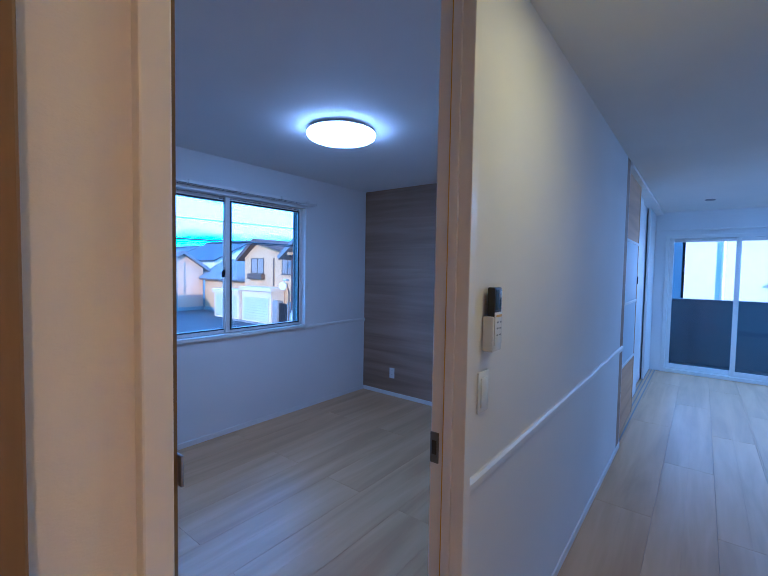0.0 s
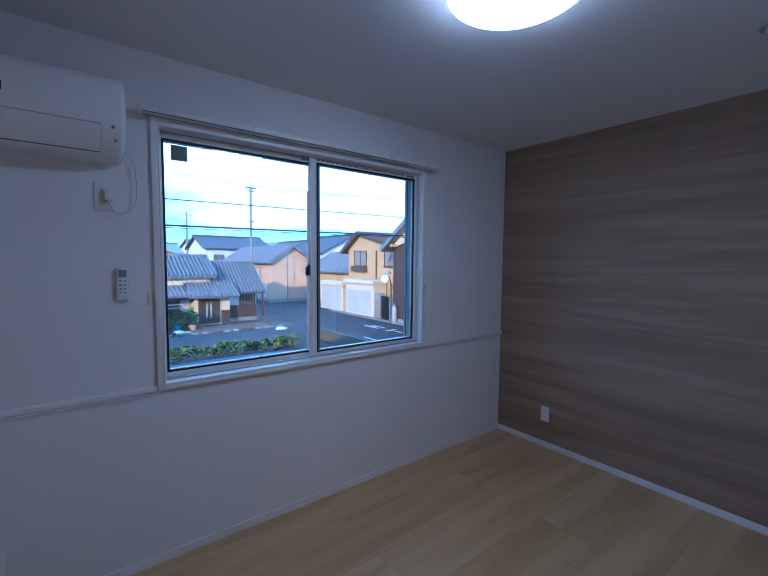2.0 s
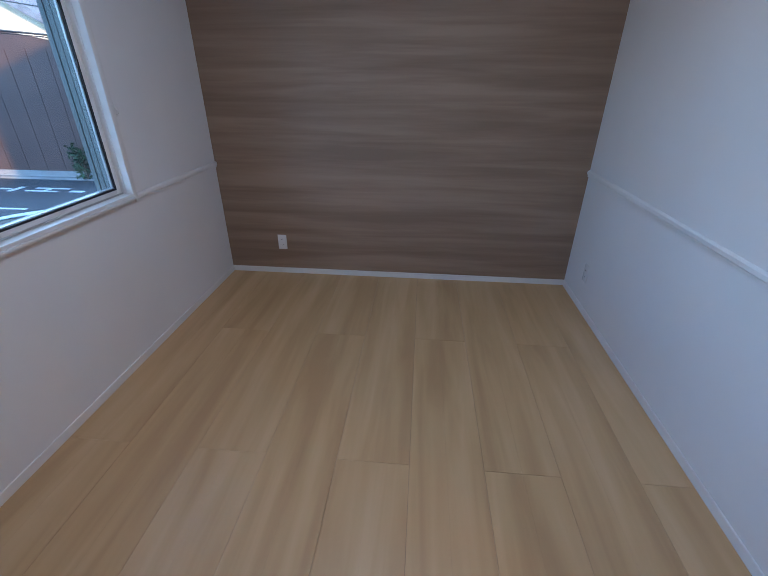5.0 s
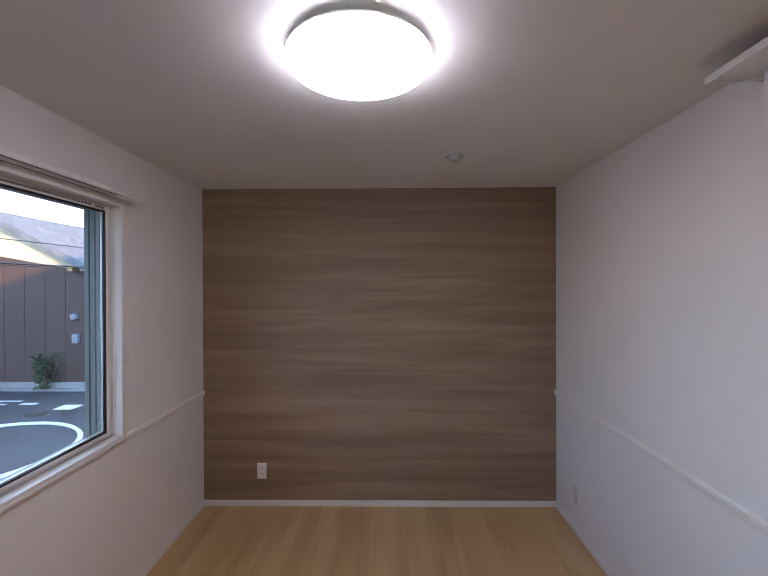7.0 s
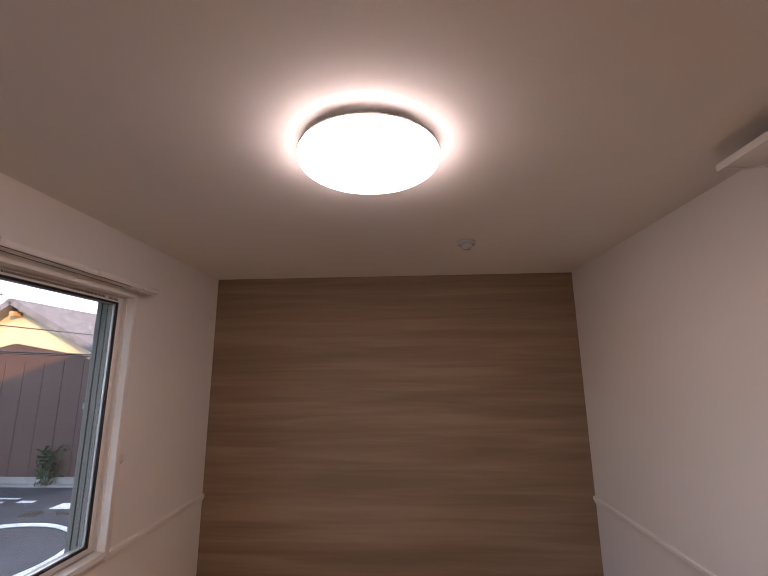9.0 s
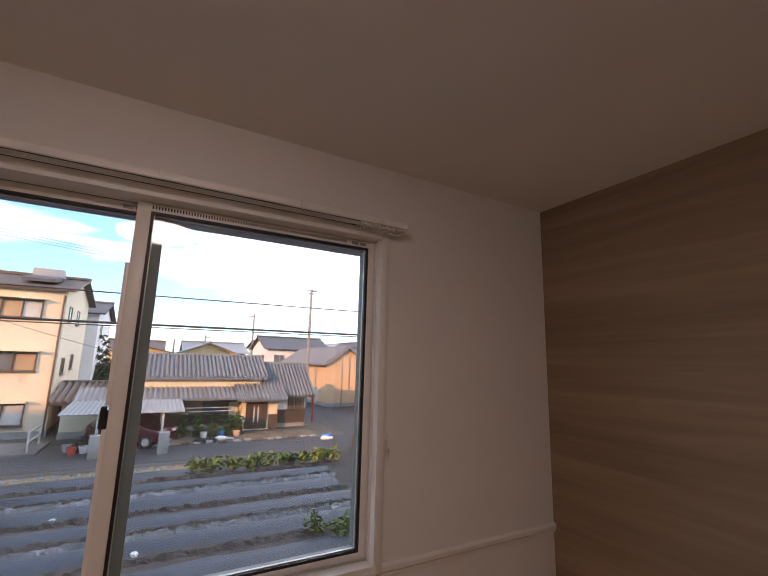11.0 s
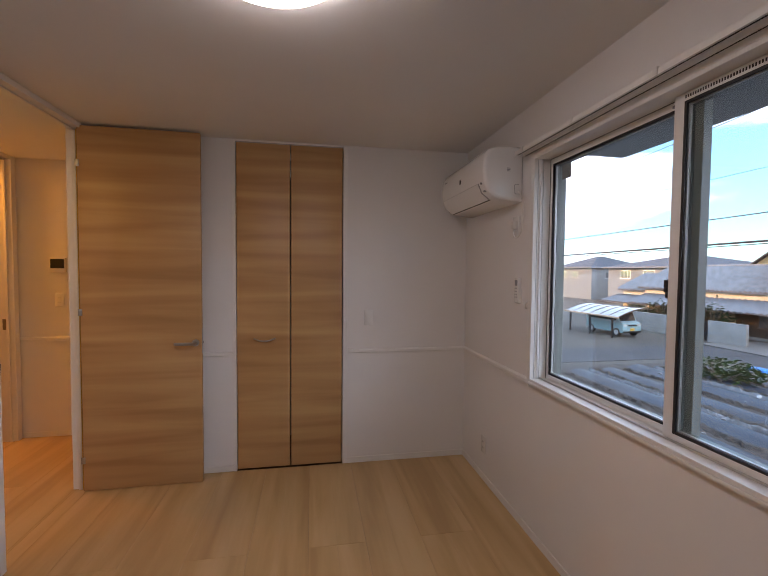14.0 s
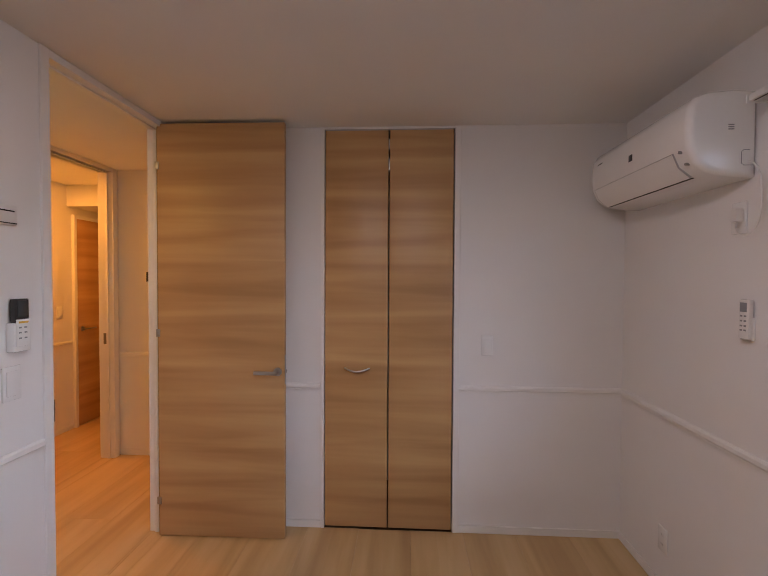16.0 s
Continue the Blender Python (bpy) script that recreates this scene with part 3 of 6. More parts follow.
def sash(y0, y1, xc, vents, sa=0.031, st=0.031):
    z0, z1, d = WZ0 + 0.017, WZ1 - 0.017, 0.015
    rb, rt = 0.026, 0.029
    f = part("window_frame", boxes([
        (xc - d, y0, z0, xc + d, y0 + sa, z1), (xc - d, y1 - st, z0, xc + d, y1, z1),
        (xc - d, y0 + sa, z0, xc + d, y1 - st, z0 + rb), (xc - d, y0 + sa, z1 - rt, xc + d, y1 - st, z1)], 0.002), M_RESIN, win, "white sash")
    ga, gb, gc, gd = y0 + sa, y1 - st, z0 + rb, z1 - rt
    for lo, hi, g, m, word in ((xc + 0.0085, xc + d + 0.001, 0.009, M_GASKET, "black rubber glazing strip"), (xc - 0.0055, xc + 0.0055, 0.012, M_ALU, "metal glazing spacer"), (xc - d - 0.012, xc - 0.0085, 0.011, M_EXT, "grey outer glazing bead")):
        part("gasket" if m is M_GASKET else "bead", boxes([(lo, ga, gc, hi, ga + g, gd), (lo, gb - g, gc, hi, gb, gd), (lo, ga + g, gc, hi, gb - g, gc + g), (lo, ga + g, gd - g, hi, gb - g, gd)]), m, win, word)
    for dx in (-0.007, 0.007):
        p = part("pane", B(xc + dx - 0.0015, ga + 0.003, gc + 0.003, xc + dx + 0.0015, gb - 0.003, gd - 0.003), M_GLASS, f, "clear glass", smooth=False)
        p.visible_shadow = False
    if vents:
        bm = bmesh.new()
        k = y0 + st + 0.012
        while k < y1 - st - 0.10:
            box(bm, xc + d, k, z1 - 0.020, xc + d + 0.0012, k + 0.0042, z1 - 0.010)
            k += 0.0088
        part("vent_slit", bm, M_SLOT, win, "row of narrow vent slits")
    part("vent_lever", boxes([(xc + d, y1 - st - 0.075, z1 - 0.022, xc + d + 0.003, y1 - st - 0.045, z1 - 0.011), (xc + d, y1 - st - 0.040, z1 - 0.022, xc + d + 0.003, y1 - st - 0.012, z1 - 0.011)], 0.001), M_GREY, win, "small grey sliding lever")


sash(WY0 + 0.008, 2.500, W - 0.092, False, 0.022, 0.045)
sash(2.421, WY1 - 0.006, W - 0.057, True, 0.040, 0.030)
# grey sheets on the white stile: outer metal, with the shade behind glass coloured in
part("outer_stile", boxes([(W - 0.110, 2.5002, WZ0 + 0.018, W - 0.0764, 2.5022, WZ1 - 0.018), (W - 0.0769, 2.463, WZ0 + 0.045, W - 0.0756, 2.5002, WZ1 - 0.047)]), M_EXT, win, "grey metal meeting stile, darkened for its shade behind the pane")
part("latch", boxes([(W - 0.072, 2.398, 1.385, W - 0.052, 2.4195, 1.440), (W - 0.054, 2.400, 1.405, W - 0.043, 2.416, 1.452)], 0.004), M_DARKPL, win, "black crescent latch")
part("sticker", B(W - 0.1025, 1.690, 1.965, W - 0.101, 1.765, 2.04), M_TAG, win, "square grey sticker")
part("pull_strip", boxes([(W - 0.070, 2.409, 0.93, W - 0.054, 2.4205, 1.384), (W - 0.070, 2.409, 1.453, W - 0.054, 2.4205, 1.885)], 0.001), M_RESIN, win)

# awning over the window, outside
structure("canopy", boxes([(-3.62, 1.20, 2.255, XW, 3.64, 2.30), (-3.62, 1.20, 2.30, -3.59, 3.64, 2.34)], 0.004), M_GWALL, "grey metal window awning")

# ---------------------------------------------------------------- curtain rail
rail = thing("curtain_rail", (W, 2.45, 2.15), "white double curtain rail with runners above the window", "curtain rail")
RZ = 2.133
part("front_rail", boxes([(W + 0.072, 1.545, RZ - 0.012, W + 0.094, 3.350, RZ + 0.012)], 0.003), M_TRIM, rail)
part("back_rail", boxes([(W + 0.028, 1.545, RZ - 0.014, W + 0.048, 3.350, RZ + 0.006)], 0.003), M_TRIM, rail)
part("rail_slot", boxes([(W + 0.080, 1.555, RZ - 0.0128, W + 0.086, 3.15, RZ - 0.0118), (W + 0.035, 1.555, RZ - 0.0148, W + 0.041, 3.15, RZ - 0.0138)]), M_SLOT, rail)
for by in (1.62, 2.04, 2.48, 2.92, 3.24):
    part("bracket", boxes([(W, by - 0.012, RZ - 0.02, W + 0.004, by + 0.012, RZ + 0.014), (W + 0.004, by - 0.009, RZ + 0.0125, W + 0.098, by + 0.009, RZ + 0.0155), (W + 0.094, by - 0.009, RZ - 0.014, W + 0.099, by + 0.009, RZ + 0.013)], 0.001), M_PLASTIC2, rail)
for i in range(14):
    yy = 3.340 - i * 0.0145
    for xo in (0.083, 0.038):
        part("runner", B(W + xo - 0.004, yy - 0.0045, RZ - 0.023, W + xo + 0.004, yy + 0.0045, RZ - 0.0125, bev=0.0015), M_PLASTIC2, rail)
for yy in (1.539, 3.350):
    part("end_cap", B(W + 0.024, yy, RZ - 0.016, W + 0.098, yy + 0.006, RZ + 0.014, bev=0.002), M_PLASTIC, rail)


def tassel_hook(y, z):
    t = thing("tassel_hook", (W, y, z), "small ivory curtain tie-back hook on the wall", "hook", "curtain hooks")
    part("plate", B(W, y - 0.009, z - 0.028, W + 0.005, y + 0.009, z + 0.028, bev=0.002), M_PLASTIC2, t)
    part("hook", tube(bmesh.new(), [(W + 0.004, y, z + 0.012), (W + 0.020, y, z + 0.004), (W + 0.026, y, z - 0.012), (W + 0.022, y, z - 0.026), (W + 0.012, y, z - 0.030)], 0.004, 8), M_PLASTIC2, t)


tassel_hook(3.323, 1.297)
tassel_hook(1.565, 1.30)

# ---------------------------------------------------------------- lamps and ceiling fittings
def ceiling_lamp(c, r, mat, label, off):
    t = thing("ceiling_light", (c[0], c[1], H), label, "ceiling light", "round ceiling lights")
    part("mounting_base", lathe(bmesh.new(), [(0, H), (r * 0.72, H), (r * 0.72, H - 0.030), (0, H - 0.030)], c, 48), M_PLASTIC, t)
    part("rim", lathe(bmesh.new(), [(r * 0.72, H - 0.026), (r * 0.985, H - 0.024), (r * 0.99, H - 0.031), (r * 0.72, H - 0.031)], c, 64), M_PLASTIC, t)
    prof = [(r * 0.985, H - 0.0315), (r, H - 0.036), (r * 0.99, H - 0.048)]
    prof += [(r * 0.99 * math.cos(a), H - 0.048 - off * math.sin(a)) for a in [math.pi / 2 * i / 10 for i in range(1, 11)]]
    prof[-1] = (0, H - 0.048 - off)
    part("diffuser", lathe(bmesh.new(), prof, c, 64), mat, t, "glowing white diffuser")
    return t


ceiling_lamp((-1.414, 2.447), 0.227, M_LAMP, "round white LED ceiling light, switched on", 0.040)
ceiling_lamp((1.75, 6.0), 0.25, M_LIVLAMP, "round white LED ceiling light, switched on", 0.040)
for cx, cy, warm in ((0.56, 1.80, M_WARM), (1.50, -0.05, M_WARM2)):
    d = thing("downlight", (cx, cy, H), "warm round ceiling downlight, switched on", "downlight", "warm downlights")
    part("rim", lathe(bmesh.new(), [(0.052, H), (0.066, H), (0.066, H - 0.006), (0.052, H - 0.006)], (cx, cy), 32), M_PLASTIC, d)
    part("diffuser", lathe(bmesh.new(), [(0.052, H - 0.004), (0, H - 0.0045)], (cx, cy), 32), warm, d)

det = thing("smoke_detector", (-0.956, 3.450, H), "small white round smoke detector on the ceiling", "smoke detector")
part("base", lathe(bmesh.new(), [(0, H), (0.050, H), (0.052, H - 0.012), (0.046, H - 0.018), (0, H - 0.018)], (-0.956, 3.450), 36), M_CORD, det)
part("sensor", lathe(bmesh.new(), [(0.030, H - 0.018), (0.028, H - 0.036), (0.018, H - 0.044), (0, H - 0.044)], (-0.956, 3.450), 28), M_CORD, det)
part("sensor_slot", boxes([(-0.976, 3.442, H - 0.0452, -0.936, 3.458, H - 0.0435)]), M_GREY, det)

# ---------------------------------------------------------------- air conditioner
AY0, AY1, AX = 0.705, 1.475, W
ac = thing("air_conditioner", (W, 1.14, 1.86), "white wall-mounted air conditioner with a short cord", "air conditioner")
prof = [(0, 2.195), (0.08, 2.200), (0.172, 2.192), (0.217, 2.174), (0.240, 2.138), (0.246, 2.06), (0.240, 1.990), (0.217, 1.940), (0.172, 1.906), (0.13, 1.894), (0.05, 1.886), (0, 1.884)]
bm = prism(bmesh.new(), [(AX + d, z) for d, z in prof], "y", AY0, AY1)
bmesh.ops.bevel(bm, geom=[e for f in bm.faces if len(f.verts) > 4 for e in f.edges], offset=0.024, segments=4, affect='EDGES', profile=0.5)
part("body", bm, M_PLASTIC, ac)
part("flap", prism(bmesh.new(), [(AX + 0.2415, 1.990), (AX + 0.2185, 1.940), (AX + 0.1735, 1.903), (AX + 0.1760, 1.899), (AX + 0.2225, 1.937), (AX + 0.2455, 1.988)], "y", AY0 + 0.055, AY1 - 0.085), M_PLASTIC, ac, "white air outlet flap")
part("outlet_slot", boxes([(AX + 0.1620, AY0 + 0.055, 1.8985, AX + 0.1720, AY1 - 0.085, 1.9015)]), M_SLOT, ac, "dark air outlet gap")
part("panel_seam", boxes([(AX + 0.2408, AY0 + 0.053, 1.9908, AX + 0.2426, AY1 - 0.083, 1.9925)]), M_CORD, ac)
for ys in (AY0 + 0.0532, AY1 - 0.0848):
    part("flap_seam", prism(bmesh.new(), [(AX + 0.2380, 1.992), (AX + 0.2150, 1.941), (AX + 0.1720, 1.905), (AX + 0.1765, 1.8985), (AX + 0.2230, 1.9365), (AX + 0.2460, 1.989)], "y", ys, ys + 0.0017), M_CORD, ac, smooth=False)
part("badge", B(AX + 0.2455, 1.090, 2.045, AX + 0.2480, 1.118, 2.075, bev=0.001), M_DARKPL, ac, "small black square badge")
part("indicator", B(AX + 0.2455, 0.79, 2.11, AX + 0.2465, 0.84, 2.116), M_DARKPL, ac)
part("sensor", cyl(bmesh.new(), (AX + 0.2340, 1.430, 1.985), (AX + 0.2460, 1.430, 1.985), 0.006, n=12), M_GREY, ac)
part("sensor", cyl(bmesh.new(), (AX + 0.2020, 1.438, 1.940), (AX + 0.2280, 1.438, 1.940), 0.005, n=12), M_GREY, ac)
part("side_mark", boxes([(AX + 0.085, AY1 - 0.0005, 2.052, AX + 0.105, AY1 + 0.0008, 2.056), (AX + 0.085, AY1 - 0.0005, 2.060, AX + 0.105, AY1 + 0.0008, 2.064), (AX + 0.085, AY1 - 0.0005, 2.068, AX + 0.105, AY1 + 0.0008, 2.072)]), M_GREY, ac)
part("knockout", tube(bmesh.new(), [(AX + 0.012, AY1 + 0.0005, 1.925), (AX + 0.050, AY1 + 0.0005, 1.925), (AX + 0.058, AY1 + 0.0005, 1.932), (AX + 0.058, AY1 + 0.0005, 1.972), (AX + 0.050, AY1 + 0.0005, 1.98), (AX + 0.03, AY1 + 0.0005, 1.98)], 0.0012, 5), M_GREY, ac)
cord = [(W + 0.030, AY1 - 0.010, 1.945), (W + 0.034, AY1 + 0.018, 1.93), (W + 0.030, 1.520, 1.90), (W + 0.030, 1.528, 1.82), (W + 0.029, 1.528, 1.75), (W + 0.030, 1.513, 1.702), (W + 0.032, 1.486, 1.676), (W + 0.034, 1.456, 1.673), (W + 0.036, 1.430, 1.690), (W + 0.030, 1.420, 1.735)]
for _ in range(2):
    cord = [cord[0]] + [tuple(a * (1 - f) + b * f for a, b in zip(p, q)) for p, q in zip(cord, cord[1:]) for f in (0.25, 0.75)] + [cord[-1]]
part("power_cord", tube(bmesh.new(), cord, 0.0036, 8), M_PLASTIC2, ac, "grey-white power cord")
part("plug", boxes([(W + 0.010, 1.405, 1.728, W + 0.040, 1.436, 1.778)], 0.006), M_PLASTIC2, ac)


# ---------------------------------------------------------------- plates on walls
def plate(name, label, cat, axis, plane, side, a, z, w, h, slots=(), rockers=0, group=""):
    """Wall plate on a wall square to axis; a is its middle along the wall."""
    def bx(a0, z0, a1, z1, d0, d1):
        lo, hi = sorted((plane + side * d0, plane + side * d1))
        return (lo, a0, z0, hi, a1, z1) if axis == "x" else (a0, lo, z0, a1, hi, z1)
    at = (plane, a, z) if axis == "x" else (a, plane, z)
    t = thing(name, at, label, cat, group)
    part("plate", boxes([bx(a - w / 2, z - h / 2, a + w / 2, z + h / 2, 0, 0.007)], 0.003), M_PLASTIC, t)
    if rockers:
        part("rocker", boxes([bx(a - w * 0.33, z - h * 0.36, a + w * 0.33, z + h * 0.36, 0.007, 0.011)], 0.002), M_PLASTIC, t)
    for sa, sz in slots:
        part("socket_slot", boxes([bx(a + sa - 0.0075, z + sz - 0.005, a + sa - 0.0055, z + sz + 0.005, 0.007, 0.0076), bx(a + sa + 0.0055, z + sz - 0.005, a + sa + 0.0075, z + sz + 0.005, 0.007, 0.0076)]), M_SLOT, t)
    return t


TWO = ((0, 0.022), (0, -0.022))
plate("outlet", "white double power socket low on the wall", "outlet", "x", W, 1, 1.000, 0.252, 0.070, 0.120, TWO, group="wall sockets")
plate("outlet", "white double power socket low on the wall", "outlet", "x", E, -1, 3.895, 0.262, 0.070, 0.120, TWO, group="wall sockets")
plate("outlet", "white power socket on the brown wall", "outlet", "y", N, -1, -2.295, 0.268, 0.070, 0.120, TWO, group="wall sockets")
plate("outlet", "white power socket beside the air conditioner", "outlet", "x", W, 1, 1.405, 1.745, 0.070, 0.120, ((0, 0.03),), group="wall sockets")
plate("light_switch", "white wall switch beside the closet", "switch", "y", S, 1, -1.965, 1.121, 0.070, 0.120, rockers=1, group="wall switches")
plate("light_switch", "white wall switch below the remote holder", "switch", "x", E, -1, 1.632, 1.128, 0.070, 0.124, rockers=1, group="wall switches")
plate("light_switch", "white wall switch in the hall", "switch", "x", HF, 1, 1.600, 1.120, 0.070, 0.124, rockers=1, group="wall switches")
plate("light_switch", "ivory wall switch with two keys in the hall", "switch", "y", -0.30, 1, 0.625, 1.20, 0.070, 0.12, TWO, group="wall switches")
plate("light_switch", "ivory wall switch beside the corridor door", "switch", "x", 1.82, -1, -0.70, 1.17, 0.070, 0.12, rockers=1, group="wall switches")


def remote(axis_side, plane, y, z, dark, label):
    s = axis_side
    t = thing("remote_control", (plane, y, z), label, "remote control", "wall remote controls")

    def bx(d0, y0, z0, d1, y1, z1):
        lo, hi = sorted((plane + s * d0, plane + s * d1))
        return (lo, y0, z0, hi, y1, z1)
    if dark:
        part("holder", boxes([bx(0, y - 0.033, z - 0.105, 0.034, y + 0.033, z + 0.0)], 0.005), M_PLASTIC, t, "white plastic wall holder")
        part("body", boxes([bx(0.010, y - 0.026, z - 0.02, 0.034, y + 0.026, z + 0.085)], 0.004), M_DARKPL, t, "black body")
        part("face", boxes([bx(0.034, y - 0.026, z - 0.085, 0.037, y + 0.026, z + 0.012)], 0.001), M_PLASTIC, t, "white button face")
        part("display", boxes([bx(0.034, y - 0.020, z + 0.020, 0.0358, y + 0.020, z + 0.078)], 0.0005), M_LCD, t)
        part("button", boxes([bx(0.037, y - 0.018, z - 0.002, 0.0385, y + 0.018, z + 0.005)]), M_YELLOW, t, "yellow button")
        for k, zz in enumerate((-0.020, -0.038, -0.058)):
            for yy in (-0.013, 0.008):
                part("button", boxes([bx(0.037, y + yy, z + zz, 0.0382, y + yy + 0.010, z + zz + 0.005)]), M_GREY, t)
    else:
        part("holder", boxes([bx(0, y - 0.024, z - 0.075, 0.014, y + 0.024, z + 0.01)], 0.004), M_PLASTIC, t, "white plastic wall holder")
        part("body", boxes([bx(0.006, y - 0.022, z - 0.070, 0.026, y + 0.022, z + 0.075)], 0.005), M_PLASTIC, t)
        part("display", boxes([bx(0.026, y - 0.015, z + 0.030, 0.0268, y + 0.015, z + 0.064)]), M_GREY, t, "grey display")
        for zz in (0.012, -0.006, -0.024, -0.040):
            for yy in (-0.013, 0.004):
                part("button", boxes([bx(0.026, y + yy, z + zz, 0.0275, y + yy + 0.009, z + zz + 0.006)]), M_GREY, t)
    return t


remote(1, W, 1.461, 1.366, False, "white air conditioner remote in a wall holder")
remote(-1, E, 1.616, 1.346, True, "black and white lamp remote in a white wall holder")
remote(1, HF, 1.624, 1.346, True, "black and white lamp remote in a white wall holder")

# fuse board with its lid hinged up, and a hook rail, both on the partition
fb = thing("fuse_board", (E, 2.27, 2.12), "white electric fuse board with its lid raised", "fuse board")
part("box", boxes([(E - 0.075, 2.075, 2.112, E, 2.470, 2.335)], 0.004), M_PLASTIC, fb)
part("lid", boxes([(E - 0.195, 1.885, 2.342, E - 0.006, 2.545, 2.352), (E - 0.202, 1.885, 2.330, E - 0.195, 2.545, 2.356)], 0.003), M_PLASTIC, fb, "raised white lid")
part("hinge_arm", tube(bmesh.new(), [(E - 0.07, 2.475, 2.318), (E - 0.12, 2.53, 2.333), (E - 0.19, 2.53, 2.335)], 0.004, 6), M_PLASTIC2, fb)
part("hinge_arm", tube(bmesh.new(), [(E - 0.07, 2.070, 2.318), (E - 0.12, 1.93, 2.333), (E - 0.19, 1.90, 2.335)], 0.004, 6), M_PLASTIC2, fb)
for i in range(6):
    brk = part("breaker", boxes([(E - 0.082, 2.125 + i * 0.046, 2.235, E - 0.075, 2.160 + i * 0.046, 2.300)], 0.001), M_PLASTIC2, fb)
    part("toggle", boxes([(E - 0.088, 2.136 + i * 0.046, 2.258, E - 0.0821, 2.150 + i * 0.046, 2.278)], 0.001), M_DARKPL, brk, "small dark toggle")
part("label_strip", boxes([(E - 0.0765, 2.11, 2.135, E - 0.075, 2.40, 2.185)]), M_PALEPANE, fb)
part("breaker_seal", boxes([(E - 0.0775, 2.085, 2.24, E - 0.075, 2.112, 2.30)]), M_GREY, fb)

hr = thing("hook_rail", (E, 2.0, 1.745), "white wall hanger rail with two sliding hooks", "hook rail")
part("rail", boxes([(E - 0.010, 1.606, 1.693, E, 2.42, 1.763)], 0.003), M_TRIM, hr)
part("groove", boxes([(E - 0.0112, 1.617, 1.741, E - 0.0098, 2.41, 1.746), (E - 0.0112, 1.608, 1.6985, E - 0.0098, 2.42, 1.7025)]), M_SLOT, hr)
for yy in (1.90, 2.10):
    part("hook", boxes([(E - 0.022, yy - 0.014, 1.710, E - 0.010, yy + 0.014, 1.756), (E - 0.032, yy - 0.010, 1.716, E - 0.022, yy + 0.010, 1.736)], 0.005), M_PLASTIC, hr)

# ---------------------------------------------------------------- hall and corridor
hd = structure("door_2", boxes([(0.925, -0.275, 0, 1.055, -0.225, 2.404), (0.925, 0.56, 0, 1.055, 0.60, 2.404), (0.925, -0.225, 2.372, 1.055, 0.56, 2.404)], 0.003), M_TRIM, "white door frame between hall and washroom")
part("strike_plate", B(0.985, -0.2255, 0.955, 1.015, -0.2225, 1.045), M_DARKSTEEL, hd, "dark steel strike plate")
part("door_stop", boxes([(0.965, -0.2245, 0, 0.985, -0.215, 2.3715), (0.965, -0.215, 2.362, 0.985, 0.56, 2.3715)], 0.001), M_TRIM, hd)
mon = thing("intercom", (0.625, -0.30, 1.50), "intercom monitor with a black screen on the hall wall", "intercom")
part("body", boxes([(0.565, -0.30, 1.44, 0.690, -0.278, 1.565)], 0.004), M_PLASTIC2, mon)
part("screen", boxes([(0.575, -0.278, 1.475, 0.680, -0.275, 1.555)], 0.001), M_DARKPL, mon, "black screen")
cd = thing("corridor_door", (1.82, -1.25, 0), "oak-veneer inner door, closed, with steel lever", "door")
part("panel", B(1.795, -1.62, 0.01, 1.8195, -0.885, 2.09, bev=0.002), M_DOOR, cd)
part("frame", boxes([(1.79, -0.885, 0, 1.8195, -0.85, 2.125), (1.79, -1.66, 0, 1.8195, -1.62, 2.125), (1.79, -1.62, 2.09, 1.8195, -0.885, 2.125)], 0.002), M_TRIM, cd)
part("handle_rose", cyl(bmesh.new(), (1.795, -0.945, 0.985), (1.786, -0.945, 0.985), 0.024, n=24), M_STEEL, cd)
part("door_handle", tube(bmesh.new(), [(1.786, -0.945, 0.985), (1.748, -0.945, 0.985), (1.748, -1.07, 0.985)], 0.008, 8), M_STEEL, cd, "steel lever handle")

# ---------------------------------------------------------------- living room beyond
sd1 = thing("sliding_door", (-0.03, 5.07, 0), "oak sliding door with frosted panels, half open", "sliding door")
SX = -0.035
part("frame", boxes([(SX - 0.015, 4.46, 0.02, SX + 0.015, 4.50, 2.37), (SX - 0.015, 5.42, 0.02, SX + 0.015, 5.46, 2.37)], 0.002), M_DOOR, sd1)
for z0, z1, m in ((0.02, 0.62, M_DOOR), (0.645, 1.19, M_FROST), (1.215, 1.765, M_FROST), (1.79, 2.37, M_DOOR)):
    part("panel", B(SX - 0.012, 4.50, z0, SX + 0.012, 5.42, z1), m, sd1, "frosted panel" if m == M_FROST else "oak panel")
for z0 in (0.62, 1.19, 1.765):
    part("bar", B(SX - 0.016, 4.50, z0, SX + 0.018, 5.42, z0 + 0.025, bev=0.002), M_TRIM, sd1, "white bar")
part("finger_pull", B(SX + 0.013, 5.43, 1.37, SX + 0.022, 5.452, 1.45, bev=0.002), M_DARKPL, sd1)
for ya, yb, xo in ((5.30, 6.30, -0.085), (6.22, 7.15, -0.125), (7.08, NORTH - 0.01, -0.085)):
    sl = thing("folded_door", (xo, ya, 0), "white sliding partition panel, closed", "sliding door", "white partition doors")
    part("stile", B(xo - 0.014, ya, 0.02, xo + 0.014, ya + 0.12, 2.37, bev=0.003), M_TRIM, sl)
    part("panel", B(xo - 0.008, ya + 0.12, 0.02, xo + 0.008, yb, 2.37), M_TRIM, sl)
